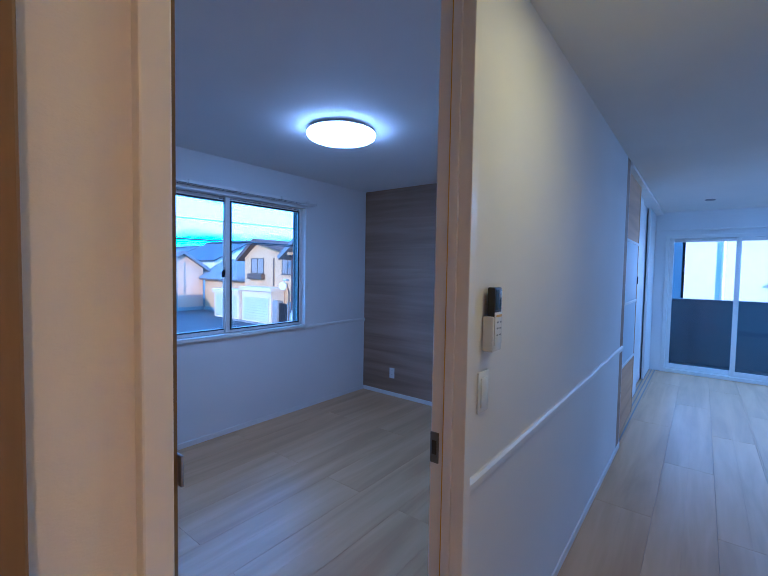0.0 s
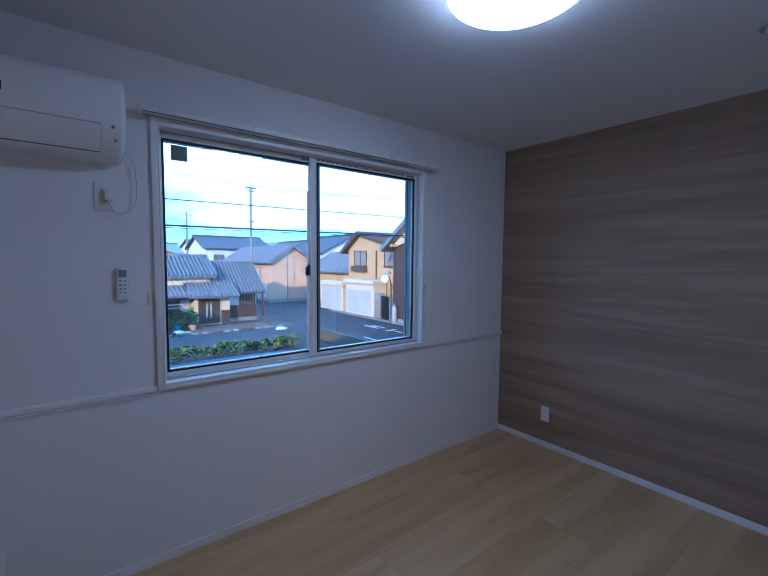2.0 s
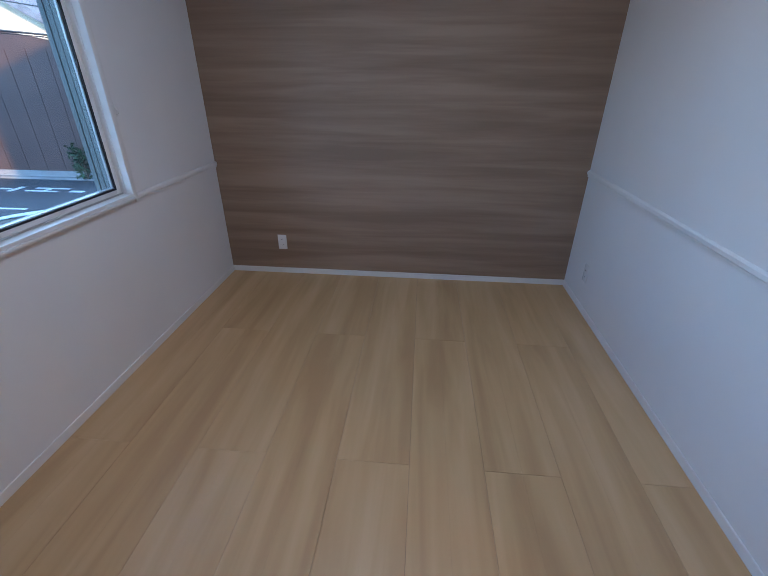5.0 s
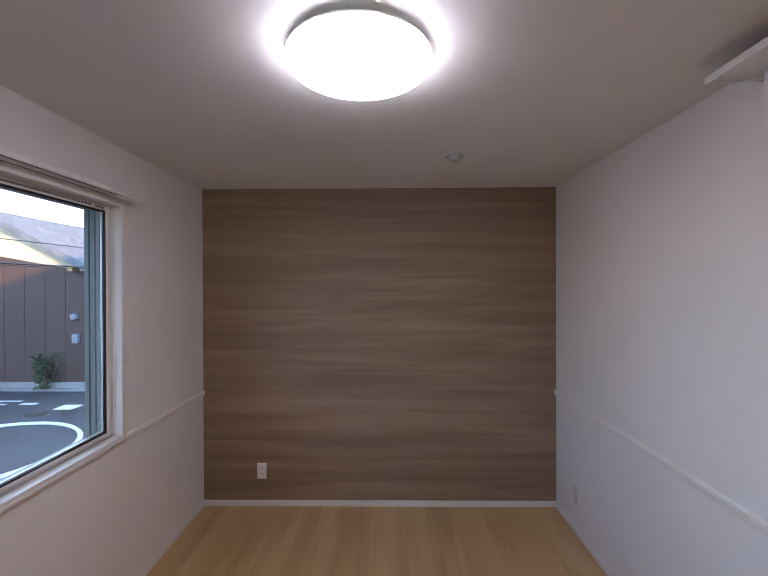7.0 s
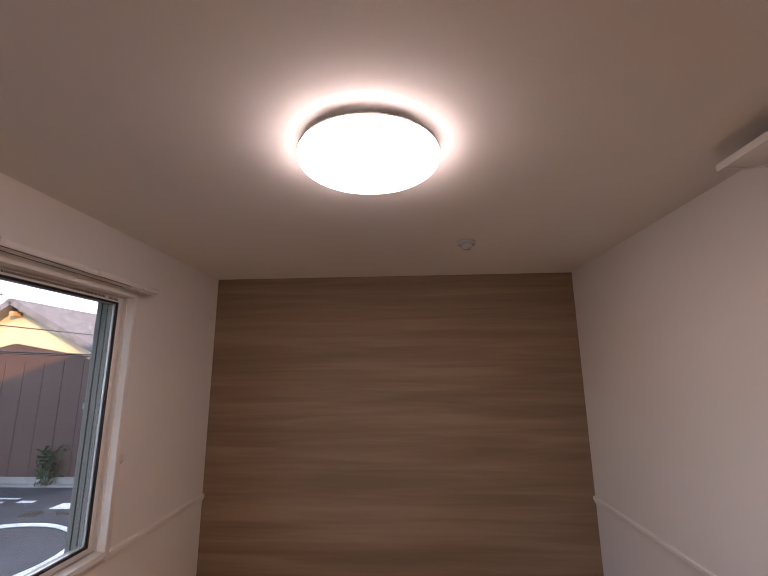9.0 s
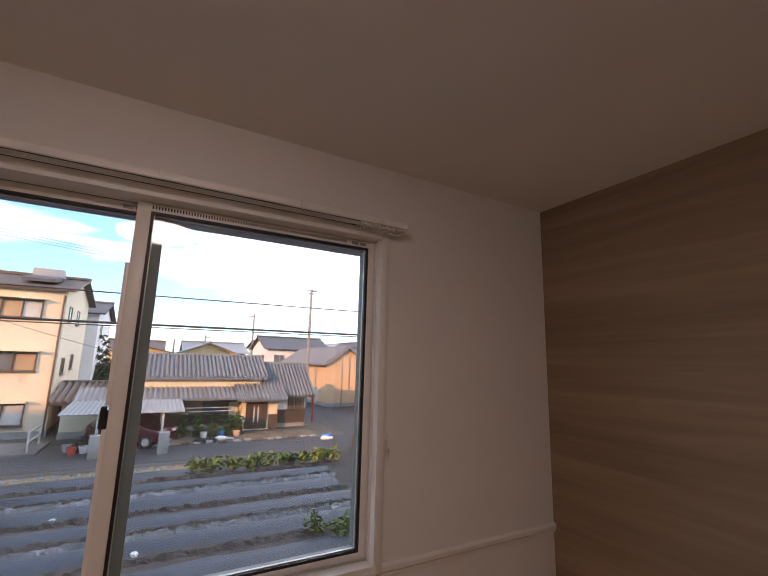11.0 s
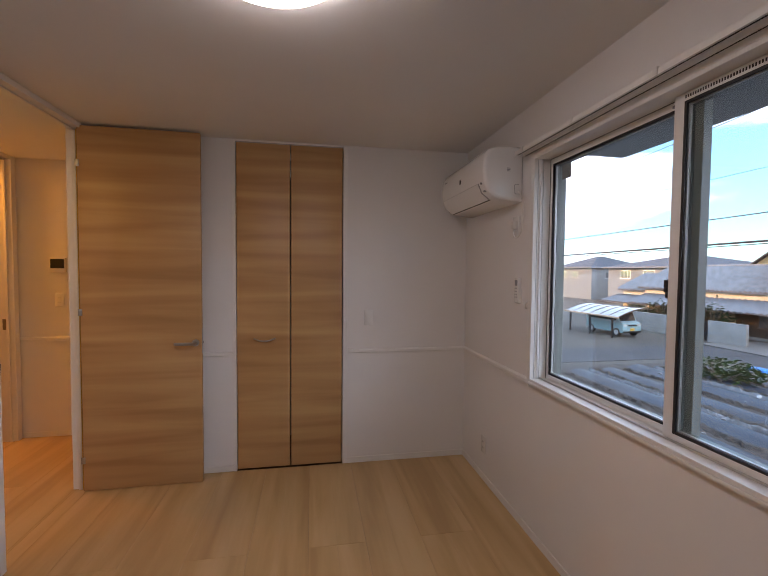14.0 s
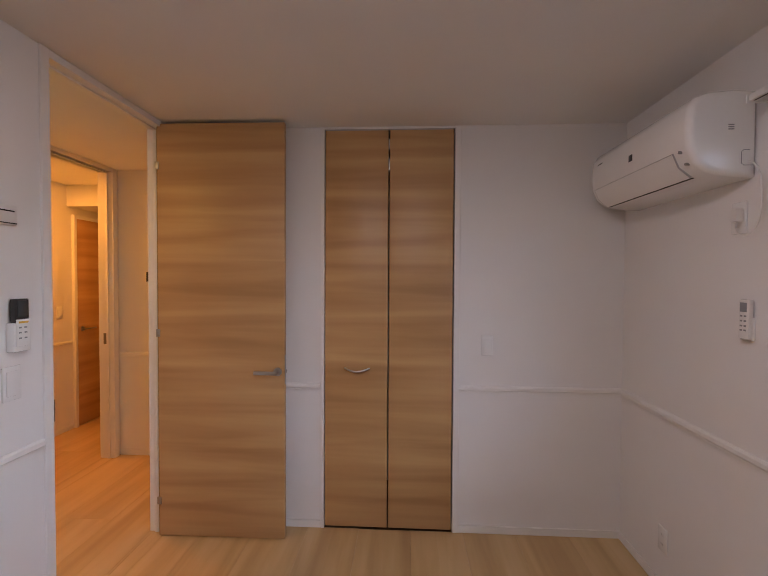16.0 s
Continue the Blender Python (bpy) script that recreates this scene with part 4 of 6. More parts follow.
structure("trim_partition", boxes([(-0.15, 4.40, 2.372, 0.02, NORTH, H - 0.002)], 0.002), M_TRIM, "white sliding door header")
for xo in (-0.085, -0.045, -0.005):
    structure("trim_floor_track", boxes([(xo - 0.006, 4.41, 0.0005, xo + 0.006, NORTH - 0.01, 0.003)]), M_GREY)

w2 = structure("window_2", boxes([
    (0.06, 7.93, 0, 0.11, 8.09, 2.06), (1.73, 7.93, 0, 1.78, 8.09, 2.06), (0.11, 7.93, 2.01, 1.73, 8.09, 2.06), (0.11, 7.93, 0.0, 1.73, 8.09, 0.05)], 0.003), M_RESIN, "tall white sliding balcony window")
for a, b, yy in ((0.11, 0.93, 8.03), (0.87, 1.73, 7.98)):
    f = part("window_frame", boxes([(a, yy - 0.018, 0.05, a + 0.05, yy + 0.018, 2.01), (b - 0.05, yy - 0.018, 0.05, b, yy + 0.018, 2.01), (a + 0.05, yy - 0.018, 0.05, b - 0.05, yy + 0.018, 0.12), (a + 0.05, yy - 0.018, 1.96, b - 0.05, yy + 0.018, 2.01)], 0.002), M_RESIN, w2)
    p = part("pane", B(a + 0.052, yy - 0.002, 0.122, b - 0.052, yy + 0.002, 1.958), M_GLASS, f, "clear glass", smooth=False)
    p.visible_shadow = False
r2 = thing("curtain_rail", (0.92, NORTH, 2.13), "white curtain rail above the balcony window", "curtain rail")
part("front_rail", boxes([(0.0, NORTH - 0.09, 2.12, 1.86, NORTH - 0.07, 2.14)], 0.002), M_TRIM, r2)
for xx in (0.05, 0.95, 1.8):
    part("bracket", boxes([(xx - 0.01, NORTH - 0.095, 2.14, xx + 0.01, NORTH, 2.15)], 0.001), M_TRIM, r2)
rv = thing("air_vent", (0.55, 6.9, H), "small round ceiling vent", "vent")
part("disc", lathe(bmesh.new(), [(0, H - 0.012), (0.045, H - 0.012), (0.055, H)], (0.55, 6.9), 24), M_GREY, rv)
structure("balcony", boxes([(-0.3, 8.1, -0.30, 4.1, 9.35, -0.06), (-0.3, 9.25, -0.06, 4.1, 9.35, 1.02), (-0.32, 9.22, 1.02, 4.12, 9.38, 1.06), (-0.4, 8.1, -0.06, -0.3, 9.35, 1.02)], 0.004), M_PARAPET, "grey balcony with a solid parapet")

# ================================================================ outdoors
bm = bmesh.new()
bmesh.ops.create_grid(bm, x_segments=90, y_segments=90, size=900, matrix=Matrix.Translation((0, 0, G)))
structure("ground", bm, M_GROUND, "bare earth ground")
# wing south of -3.42, with its roof, is unseen and added to shade the field
structure("building_own", boxes([(XW + 0.001, -3.4, G, EAST + 0.12, 8.1, -0.31), (XW + 0.001, -36.0, G, EAST + 0.12, -3.42, H + 0.2)]), M_GWALL, "lower storey of the block and its unseen added south wing")
bm = bmesh.new()
prism(bm, [(XW - 0.45, H + 0.22), (EAST + 0.6, H + 0.22), (EAST + 0.6, H + 0.34), (0.6, 3.95), (XW - 0.45, H + 0.34)], "y", -36.4, 9.6)
structure("roof_own", bm, M_SLATE, "dark roof of the block")


def flat(name, x0, y0, x1, y1, z, mat, label, cat, t=0.05):
    ob = structure(name, B(x0, y0, z - t, x1, y1, z), mat, label)
    ob["category"] = cat
    return ob


flat("road_west", -24.6, -13.7, -21.4, 13.0, G + 0.012, M_ASPHALT, "narrow asphalt lane along the field", "road")
flat("road_street", -75, 13.0, 30, 18.3, G + 0.016, M_ASPHALT, "asphalt street with white markings", "road")
flat("road_apron", -14.1, 9.3, 6.0, 13.0, G + 0.030, M_ASPHALT, "asphalt apron joining the street", "road")
for px, py in ((-13.7, 15.2), (-12.7, 15.5)):
    single("manhole_cover", cyl(bmesh.new(), (px, py, G), (px, py, G + 0.022), 0.33, n=28), M_DARKSTEEL, "round iron manhole cover in the street", "manhole cover", (px, py, G), "manhole covers")
flat("road_south", -60, -17.0, 30, -13.7, G + 0.020, M_ASPHALT, "asphalt lane", "road")
flat("road_alley", -60, -10.3, -24.6, -6.6, G + 0.024, M_ASPHALT, "asphalt alley between the houses", "road")
flat("pavement", -27.4, -6.4, -24.6, -1.6, G + 0.10, M_FORECOURT, "pale concrete forecourt", "pavement", 0.1)
flat("pavement_2", -29.0, -17.0, -24.6, -10.4, G + 0.09, M_FORECOURT, "pale concrete forecourt", "pavement", 0.1)
mk = structure("road_markings", boxes([
    (-18.8, 13.95, G + 0.01, -15.0, 14.08, G + 0.021),
    (-22.0, 16.25, G + 0.01, -20.5, 16.42, G + 0.021), (-21.9, 16.70, G + 0.01, -20.4, 16.84, G + 0.021), (-21.3, 16.42, G + 0.01, -21.1, 16.70, G + 0.021),
    (-19.7, 16.2, G + 0.01, -19.45, 16.95, G + 0.021), (-19.2, 16.50, G + 0.01, -18.1, 16.66, G + 0.021), (-18.0, 16.2, G + 0.01, -17.75, 16.95, G + 0.021),
    (-17.3, 16.3, G + 0.01, -15.9, 16.46, G + 0.021), (-17.2, 16.75, G + 0.01, -15.7, 16.9, G + 0.021), (-16.6, 16.46, G + 0.01, -16.4, 16.75, G + 0.021),
    (-15.4, 16.35, G + 0.01, -14.8, 16.6, G + 0.021), (-13.6, 15.75, G + 0.01, -12.9, 16.35, G + 0.021)]), M_PAINT, "worn white road markings")
mk["category"] = "road marking"
bm = bmesh.new()
tube(bm, [(-12.6 + 2.5 * math.cos(a), 11.7 + 2.5 * math.sin(a), G + 0.034) for a in [math.pi * 2 * i / 44 for i in range(45)]], 0.07, 4)
structure("road_ring", bm, M_PAINT, "white painted ring on the street")["category"] = "road marking"

# out of view: block added to keep the sun off the old houses
structure("building_south", boxes([(4.0, -78.0, G, 14.0, -37.0, 10.5)]), M_GWALL, "unseen plain tall block to the south, added for shade")
# never in view: added so that its shadow covers most of the brown wall
structure("building_east", boxes([(7.0, -13.3, G, 13.0, -3.0, 10.8)]), M_GWALL, "unseen plain block behind, added to shade the brown house")

# field: soil with long film-covered beds
rng = random.Random(5)


def bed(x, w, y0, y1, h, wob, rough, k=90, m=8):
    """A long raised bed with ragged edges; rough gives the height of its clods or creases."""
    verts, faces = [], []
    a = b = 0.0
    for i in range(k + 1):
        y = y0 + (y1 - y0) * i / k
        a, b = 0.7 * a + rng.uniform(-wob, wob), 0.7 * b + rng.uniform(-wob, wob)
        for j in range(m + 1):
            f = j / m
            z = h * min(1.0, 2.6 * min(f, 1 - f)) + (rng.uniform(-1, 1) * rough if 0 < j < m else 0)
            verts.append((x - w / 2 + w * f + a * (1 - f) + b * f, y + rng.uniform(-0.3, 0.3) * (y1 - y0) / k * (0 < i < k), G + max(z, 0.0 if j in (0, m) else 0.01)))
    n = m + 1
    for i in range(k):
        for j in range(m):
            faces.append((i * n + j, i * n + j + 1, (i + 1) * n + j + 1, (i + 1) * n + j))
    me = bpy.data.meshes.new("bed")
    me.from_pydata(verts, [], faces)
    bm = bmesh.new()
    bm.from_mesh(me)
    bpy.data.meshes.remove(me)
    return bm


flat("field", -20.9, -13.0, -3.4, 9.3, G + 0.02, M_SOIL, "dark ploughed field soil", "field")
x = -5.4
k = 0
while x > -19.2:
    film = k % 2 == 1
    m = M_MULCH if film else M_SOIL
    w = rng.uniform(0.85, 1.35) if film else rng.uniform(0.28, 0.55)
    bm = bed(x - w / 2, w, -12.4 + rng.uniform(0, 0.6), 9.2 - rng.uniform(0, 0.6), rng.uniform(0.10, 0.16), 0.05, 0.007, 60) if film else bed(x - w / 2, w, -12.4 + rng.uniform(0, 0.6), 9.2 - rng.uniform(0, 0.6), rng.uniform(0.07, 0.13), 0.07, 0.045, 220, 6)
    single("field_bed", bm, m, "raised field bed under blue-grey plastic film" if film else "raised bed of rough dark soil clods", "field bed", (x - w / 2, -1, G), "field beds", smooth=film)
    if k % 4 == 1:
        single("film_edge", bed(x - w, 0.12, -12.0, 9.0, 0.14, 0.03, 0.06, 260, 4), M_FILM, "pale crumpled edge of plastic film", "plastic film", (x - w, -1, G), "film edges", smooth=False)
    x -= w + rng.uniform(0.02, 0.14)
    k += 1
flat("field_corner", -20.9, 9.3, -14.1, 11.75, G + 0.02, M_SOIL, "dark field soil beside the low wall", "field")
single("straw_strip", bed(-20.0, 1.1, -12.0, 6.0, 0.10, 0.12, 0.05, 160, 8), M_STRAW, "strip of dry straw at the field's edge", "straw", (-20.0, -3, G), smooth=False)
structure("retaining_wall", boxes([(-21.3, 11.75, G, -14.3, 11.93, G + 0.62)], 0.01), M_BLOCK, "low weathered concrete wall beside the street")
for i in range(18):
    x, y = rng.uniform(-19.5, -6), rng.uniform(-11, 9.5)
    s = rng.uniform(0.04, 0.09)
    bm = bmesh.new()
    bmesh.ops.create_icosphere(bm, subdivisions=1, radius=s, matrix=Matrix.Translation((x, y, G + 0.22)) @ Matrix.Diagonal((1, rng.uniform(0.6, 1.6), 0.6, 1)))
    for v in bm.verts:
        v.co += Vector((rng.uniform(-1, 1), rng.uniform(-1, 1), rng.uniform(-1, 1))) * s * 0.25
    single("stone", bm, M_CONC if i % 3 else M_STUCCO2, "small pale stone or scrap on the field", "stone", (x, y, G + 0.15), "scraps on the field", smooth=False)


# plants: many small leaves on short stems
def leaves(n, rx, ry, rz, size, seed, flat_bottom=True):
    r = random.Random(seed)
    vs, fs = [], []
    lobes = [(r.uniform(-0.6, 0.6), r.uniform(-0.6, 0.6), r.uniform(0.1, 0.7), r.uniform(0.35, 0.65)) for _ in range(7)]
    while len(fs) < n:
        lx, ly, lz, lr = r.choice(lobes)
        d = Vector((r.gauss(0, 1), r.gauss(0, 1), r.gauss(0, 1))).normalized() * lr * r.uniform(0.55, 1.05)
        c = Vector(((lx + d.x) * rx, (ly + d.y) * ry, (lz + d.z) * rz))
        if c.z < 0.02 and flat_bottom:
            continue
        u = Vector((r.gauss(0, 1), r.gauss(0, 1), r.gauss(0, 0.6))).normalized()
        w = u.orthogonal().normalized()
        s = size * r.uniform(0.6, 1.3)
        k = len(vs)
        vs += [c - u * s, c + w * s * 0.42, c + u * s, c - w * s * 0.42]
        fs.append((k, k + 1, k + 2, k + 3))
    me = bpy.data.meshes.new("leaves")
    me.from_pydata([tuple(v) for v in vs], [], fs)
    return me


def shrub(name, at, rx, ry, rz, size, n, mat, label, cat, seed, stems=5):
    t = thing(name, at, label, cat)
    me = leaves(n, rx, ry, rz, size, seed)
    me.materials.append(mat)
    o = new("crown", me)
    o.parent = t
    r = random.Random(seed + 1)
    bm = bmesh.new()
    for _ in range(stems):
        tube(bm, [(at[0] + r.uniform(-0.1, 0.1) * rx, at[1] + r.uniform(-0.1, 0.1) * ry, at[2]), (at[0] + r.uniform(-0.6, 0.6) * rx, at[1] + r.uniform(-0.6, 0.6) * ry, at[2] + 0.75 * rz)], 0.012 + 0.01 * rz, 5)
    part("trunk", bm, M_BARK, t)
    return t


shrub("bush", (-17.4, -9.6, G), 0.9, 1.7, 0.85, 0.11, 900, M_LEAF, "leafy green bush on the field", "bush", 1)
for i in range(13):
    y = 4.2 + i * 0.47
    shrub("vegetable_plant", (-18.9 + 0.2 * math.sin(i * 2.1), y, G + 0.1), 0.42, 0.36, 0.45, 0.12, 90, M_LEAFY if i > 9 else M_LEAF, "leafy vegetable plant in a field row", "vegetable", 20 + i, 2)["group"] = "vegetable row"
for i in range(7):
    shrub("weed_clump", (-11.9 + 0.3 * (i % 2) + 0.1 * i, 6.5 + i * 0.45, G + 0.10), 0.38, 0.36, 0.42, 0.08, 130, M_LEAFY, "yellow-green weeds on the field", "weeds", 60 + i, 3)["group"] = "weeds"
shrub("shrub", (-16.0, 18.3, G + 0.1), 0.55, 0.35, 1.35, 0.10, 260, M_LEAFD, "small dark shrub by the brown wall", "shrub", 80)
shrub("bush", (-24.9, 0.2, G), 0.5, 0.6, 0.9, 0.10, 300, M_LEAFD, "dark potted bush beside the carport", "bush", 81)
for i, (x, y, rz) in enumerate(((-27.4, -17.3, 1.9), (-27.4, -18.9, 2.5), (-27.6, -20.8, 2.1), (-27.5, -22.6, 2.2), (-27.3, -24.2, 2.0))):
    shrub("garden_tree", (x, y, G), 0.9, 1.0, rz, 0.13, 500, M_LEAFD, "clipped dark garden tree behind a wall", "tree", 90 + i)["group"] = "garden trees"
shrub("tree", (-41, -1.0, G), 1.6, 1.6, 5.2, 0.25, 900, M_LEAFD, "tall dark tree behind the houses", "tree", 99)
for i in range(5):
    shrub("garden_plant", (-26.6, 4.2 + i * 0.75, G), 0.5, 0.45, 1.0 + 0.3 * (i % 2), 0.11, 200, M_LEAF, "bushy green plant in front of the low house", "plant", 110 + i)["group"] = "house-front plants"
for i in range(5):
    shrub("garden_plant", (-27.6 - 0.5 * i, -10.9, G + 0.1), 0.45, 0.4, 0.7, 0.10, 120, M_LEAFD, "small plant along the house front", "plant", 120 + i)["group"] = "house-front plants"
single("tarp", B(-20.9, -11.0, G + 0.0, -20.3, -10.2, G + 0.22, bev=0.07), M_BLUE, "crumpled blue tarp on the field", "tarp", (-20.6, -10.6, G))


flat("field_yard", -27.2, 1.0, -24.65, 11.4, G + 0.028, M_YARD, "brown trodden earth before the low house", "yard")
r3 = random.Random(31)
for i in range(15):
    y = 2.4 + i * 0.6 + r3.uniform(-0.1, 0.1)
    single("edging_stone", B(-24.78, y - r3.uniform(0.14, 0.22), G, -24.55, y + r3.uniform(0.14, 0.22), G + r3.uniform(0.10, 0.16), bev=0.03), M_CONC if i % 3 else M_BLOCK, "rough stone edging a dirt yard", "stone", (-24.66, y, G), "edging stones")
for x, y, c, m in ((-25.6, 6.0, 0.36, M_STUCCO2), (-25.4, 6.45, 0.26, M_POLY), (-26.2, 3.4, 0.32, M_BLUE), (-23.6, 11.3, 0.42, M_STUCCO2), (-24.4, 11.6, 0.34, M_BLUE)):
    bm = bmesh.new()
    bmesh.ops.create_icosphere(bm, subdivisions=3, radius=c * 0.5, matrix=Matrix.Translation((x, y, G + c * 0.18)) @ Matrix.Diagonal((1, 1.8, 0.55, 1)))
    for v in bm.verts:
        v.co += Vector((r3.uniform(-1, 1), r3.uniform(-1, 1), r3.uniform(-1, 1))) * c * 0.09
        v.co.z = max(v.co.z, G + 0.03)
    single("sheet_bundle", bm, m, "crumpled bundle of plastic sheet on the ground", "plastic sheet", (x, y, G + 0.03), "sheet bundles", smooth=False)
for y in (4.9, 5.45):
    t = thing("rubber_ring", (-24.95, y, G + 0.03), "old black rubber tyre lying flat on earth", "old tyre", "old tyres")
    part("tread", lathe(bmesh.new(), [(0.17, G + 0.03), (0.29, G + 0.04), (0.31, G + 0.12), (0.29, G + 0.20), (0.17, G + 0.21), (0.15, G + 0.12), (0.17, G + 0.03)], (-24.95, y), 22), M_RUBBER, t)


# ---------------------------------------------------------------- houses
def sheet(bm, a, b, c, d, n, amp, thick):
    """Roof slope a-b (eave) to d-c (ridge), with n rolls running down the slope."""
    a, b, c, d = (Vector(p) for p in (a, b, c, d))
    nor = (b - a).cross(d - a).normalized()
    if nor.z < 0:
        nor = -nor
    k = n * 4
    top, bot = [], []
    for i in range(k + 1):
        f = i / k
        up = nor * (amp * (0.5 + 0.5 * math.cos(2 * math.pi * f * n)))
        e, r = a.lerp(b, f), d.lerp(c, f)
        top.append((bm.verts.new(e + up), bm.verts.new(r + up)))
        bot.append((bm.verts.new(e - nor * thick), bm.verts.new(r - nor * thick)))
    for i in range(k):
        bm.faces.new((top[i][0], top[i + 1][0], top[i + 1][1], top[i][1]))
        bm.faces.new((bot[i][0], bot[i][1], bot[i + 1][1], bot[i + 1][0]))
        bm.faces.new((top[i][0], bot[i][0], bot[i + 1][0], top[i + 1][0]))
    for i in (0, k):
        bm.faces.new((top[i][0], top[i][1], bot[i][1], bot[i][0]))


def wall_window(house, face, plane, a0, a1, z0, z1, frame_mat, pane_mat, split=1, sill=True, box_out=0.05):
    """A window set on a wall: face '+x', '+y' or '-y'."""
    s = 1 if face[0] == "+" else -1

    def bx(p0, z_0, p1, z_1, d0, d1):
        lo, hi = sorted((plane + s * d0, plane + s * d1))
        return (lo, p0, z_0, hi, p1, z_1) if face[1] == "x" else (p0, lo, z_0, p1, hi, z_1)
    t = 0.06
    rows = [bx(a0, z0, a0 + t, z1, -0.02, box_out), bx(a1 - t, z0, a1, z1, -0.02, box_out), bx(a0 + t, z0, a1 - t, z0 + t, -0.02, box_out), bx(a0 + t, z1 - t, a1 - t, z1, -0.02, box_out)]
    w = (a1 - a0) / (split + 1)
    for i in range(1, split + 1):
        rows.append(bx(a0 + w * i - 0.025, z0 + t, a0 + w * i + 0.025, z1 - t, -0.02, box_out - 0.01))
    if sill:
        rows.append(bx(a0 - 0.05, z0 - 0.06, a1 + 0.05, z0 - 0.005, -0.02, box_out + 0.06))
    wd = part("window", boxes(rows), frame_mat, house, smooth=False)
    for i in range(split + 1):
        pm = pane_mat[i % len(pane_mat)] if isinstance(pane_mat, tuple) else pane_mat
        part("pane", boxes([bx(a0 + w * i + 0.03, z0 + 0.03, a0 + w * (i + 1) - 0.03, z1 - 0.03, -0.01, 0.02)]), pm, wd, smooth=False)


def gable_house(name, label, x0, x1, y0, y1, ze, zr, ridge, wall, roof, over=0.45, rolls=0, zb=G, group="", ridge_at=0.5):
    """Walls with gable ends, two roof slopes, ridge cap and fascia; ridge along 'x' or 'y'."""
    h = thing(name, ((x0 + x1) / 2, (y0 + y1) / 2, zb), label, "house", group)
    bm = bmesh.new()
    if ridge == "y":
        xm = x0 + (x1 - x0) * ridge_at
        prism(bm, [(x0, zb), (x1, zb), (x1, ze), (xm, zr), (x0, ze)], "y", y0, y1)
    else:
        ym = y0 + (y1 - y0) * ridge_at
        prism(bm, [(y0, zb), (y1, zb), (y1, ze), (ym, zr), (y0, ze)], "x", x0, x1)
    part("wall", bm, wall, h, smooth=False)
    part("foundation", boxes([(x0 - 0.03, y0 - 0.03, zb, x1 + 0.03, y1 + 0.03, zb + 0.35)]), M_CONC, h, smooth=False)
    bm = bmesh.new()
    up = 0.07
    if ridge == "y":
        for xe, s in ((x0, -1), (x1, 1)):
            run = abs(xm - xe)
            drop = (zr - ze) * over / run
            n = rolls or 1
            sheet(bm, (xe + s * over, y0 - over, ze - drop + up), (xe + s * over, y1 + over, ze - drop + up), (xm, y1 + over, zr + up), (xm, y0 - over, zr + up), n, 0.17 if rolls else 0.0, 0.10)
        cap = boxes([(xm - 0.12, y0 - over - 0.05, zr + up - 0.02, xm + 0.12, y1 + over + 0.05, zr + up + 0.16)], 0.03)
    else:
        for ye, s in ((y0, -1), (y1, 1)):
            run = abs(ym - ye)
            drop = (zr - ze) * over / run
            n = rolls or 1
            sheet(bm, (x0 - over, ye + s * over, ze - drop + up), (x1 + over, ye + s * over, ze - drop + up), (x1 + over, ym, zr + up), (x0 - over, ym, zr + up), n, 0.17 if rolls else 0.0, 0.10)
        cap = boxes([(x0 - over - 0.05, ym - 0.12, zr + up - 0.02, x1 + over + 0.05, ym + 0.12, zr + up + 0.16)], 0.03)
    rf = part("roof", bm, roof, h, smooth=False)
    part("ridge_cap", cap, roof, rf, smooth=False)
    return h


def hip_house(name, label, x0, x1, y0, y1, ze, zr, wall, roof, over=0.6, zb=G, group=""):
    h = thing(name, ((x0 + x1) / 2, (y0 + y1) / 2, zb), label, "house", group)
    part("wall", boxes([(x0, y0, zb, x1, y1, ze)]), wall, h, smooth=False)
    bm = bmesh.new()
    a, b, c, d = x0 - over, x1 + over, y0 - over, y1 + over
    m = min(b - a, d - c) / 2
    lo = [bm.verts.new(p) for p in ((a, c, ze), (b, c, ze), (b, d, ze), (a, d, ze))]
    if b - a >= d - c:
        r0, r1 = bm.verts.new((a + m, (c + d) / 2, zr)), bm.verts.new((b - m, (c + d) / 2, zr))
        fs = [(lo[0], lo[1], r1, r0), (lo[1], lo[2], r1), (lo[2], lo[3], r0, r1), (lo[3], lo[0], r0)]
    else:
        r0, r1 = bm.verts.new(((a + b) / 2, c + m, zr)), bm.verts.new(((a + b) / 2, d - m, zr))
        fs = [(lo[0], lo[1], r0), (lo[1], lo[2], r1, r0), (lo[2], lo[3], r1), (lo[3], lo[0], r0, r1)]
    for f in fs:
        bm.faces.new(f)
    bm.faces.new(lo[::-1])
    part("roof", bm, roof, h, smooth=False)
    part("eave", boxes([(a, c, ze - 0.18, b, d, ze - 0.005)]), M_GWALL, h, smooth=False)
    return h


# three-storey white house beside the alley
hr_ = gable_house("house", "white three-storey house with solar heater on the roof", -37.0, -29.2, -6.35, -2.15, 5.0, 6.1, "y", M_STUCCO, M_TILEB, 0.40, zb=G)
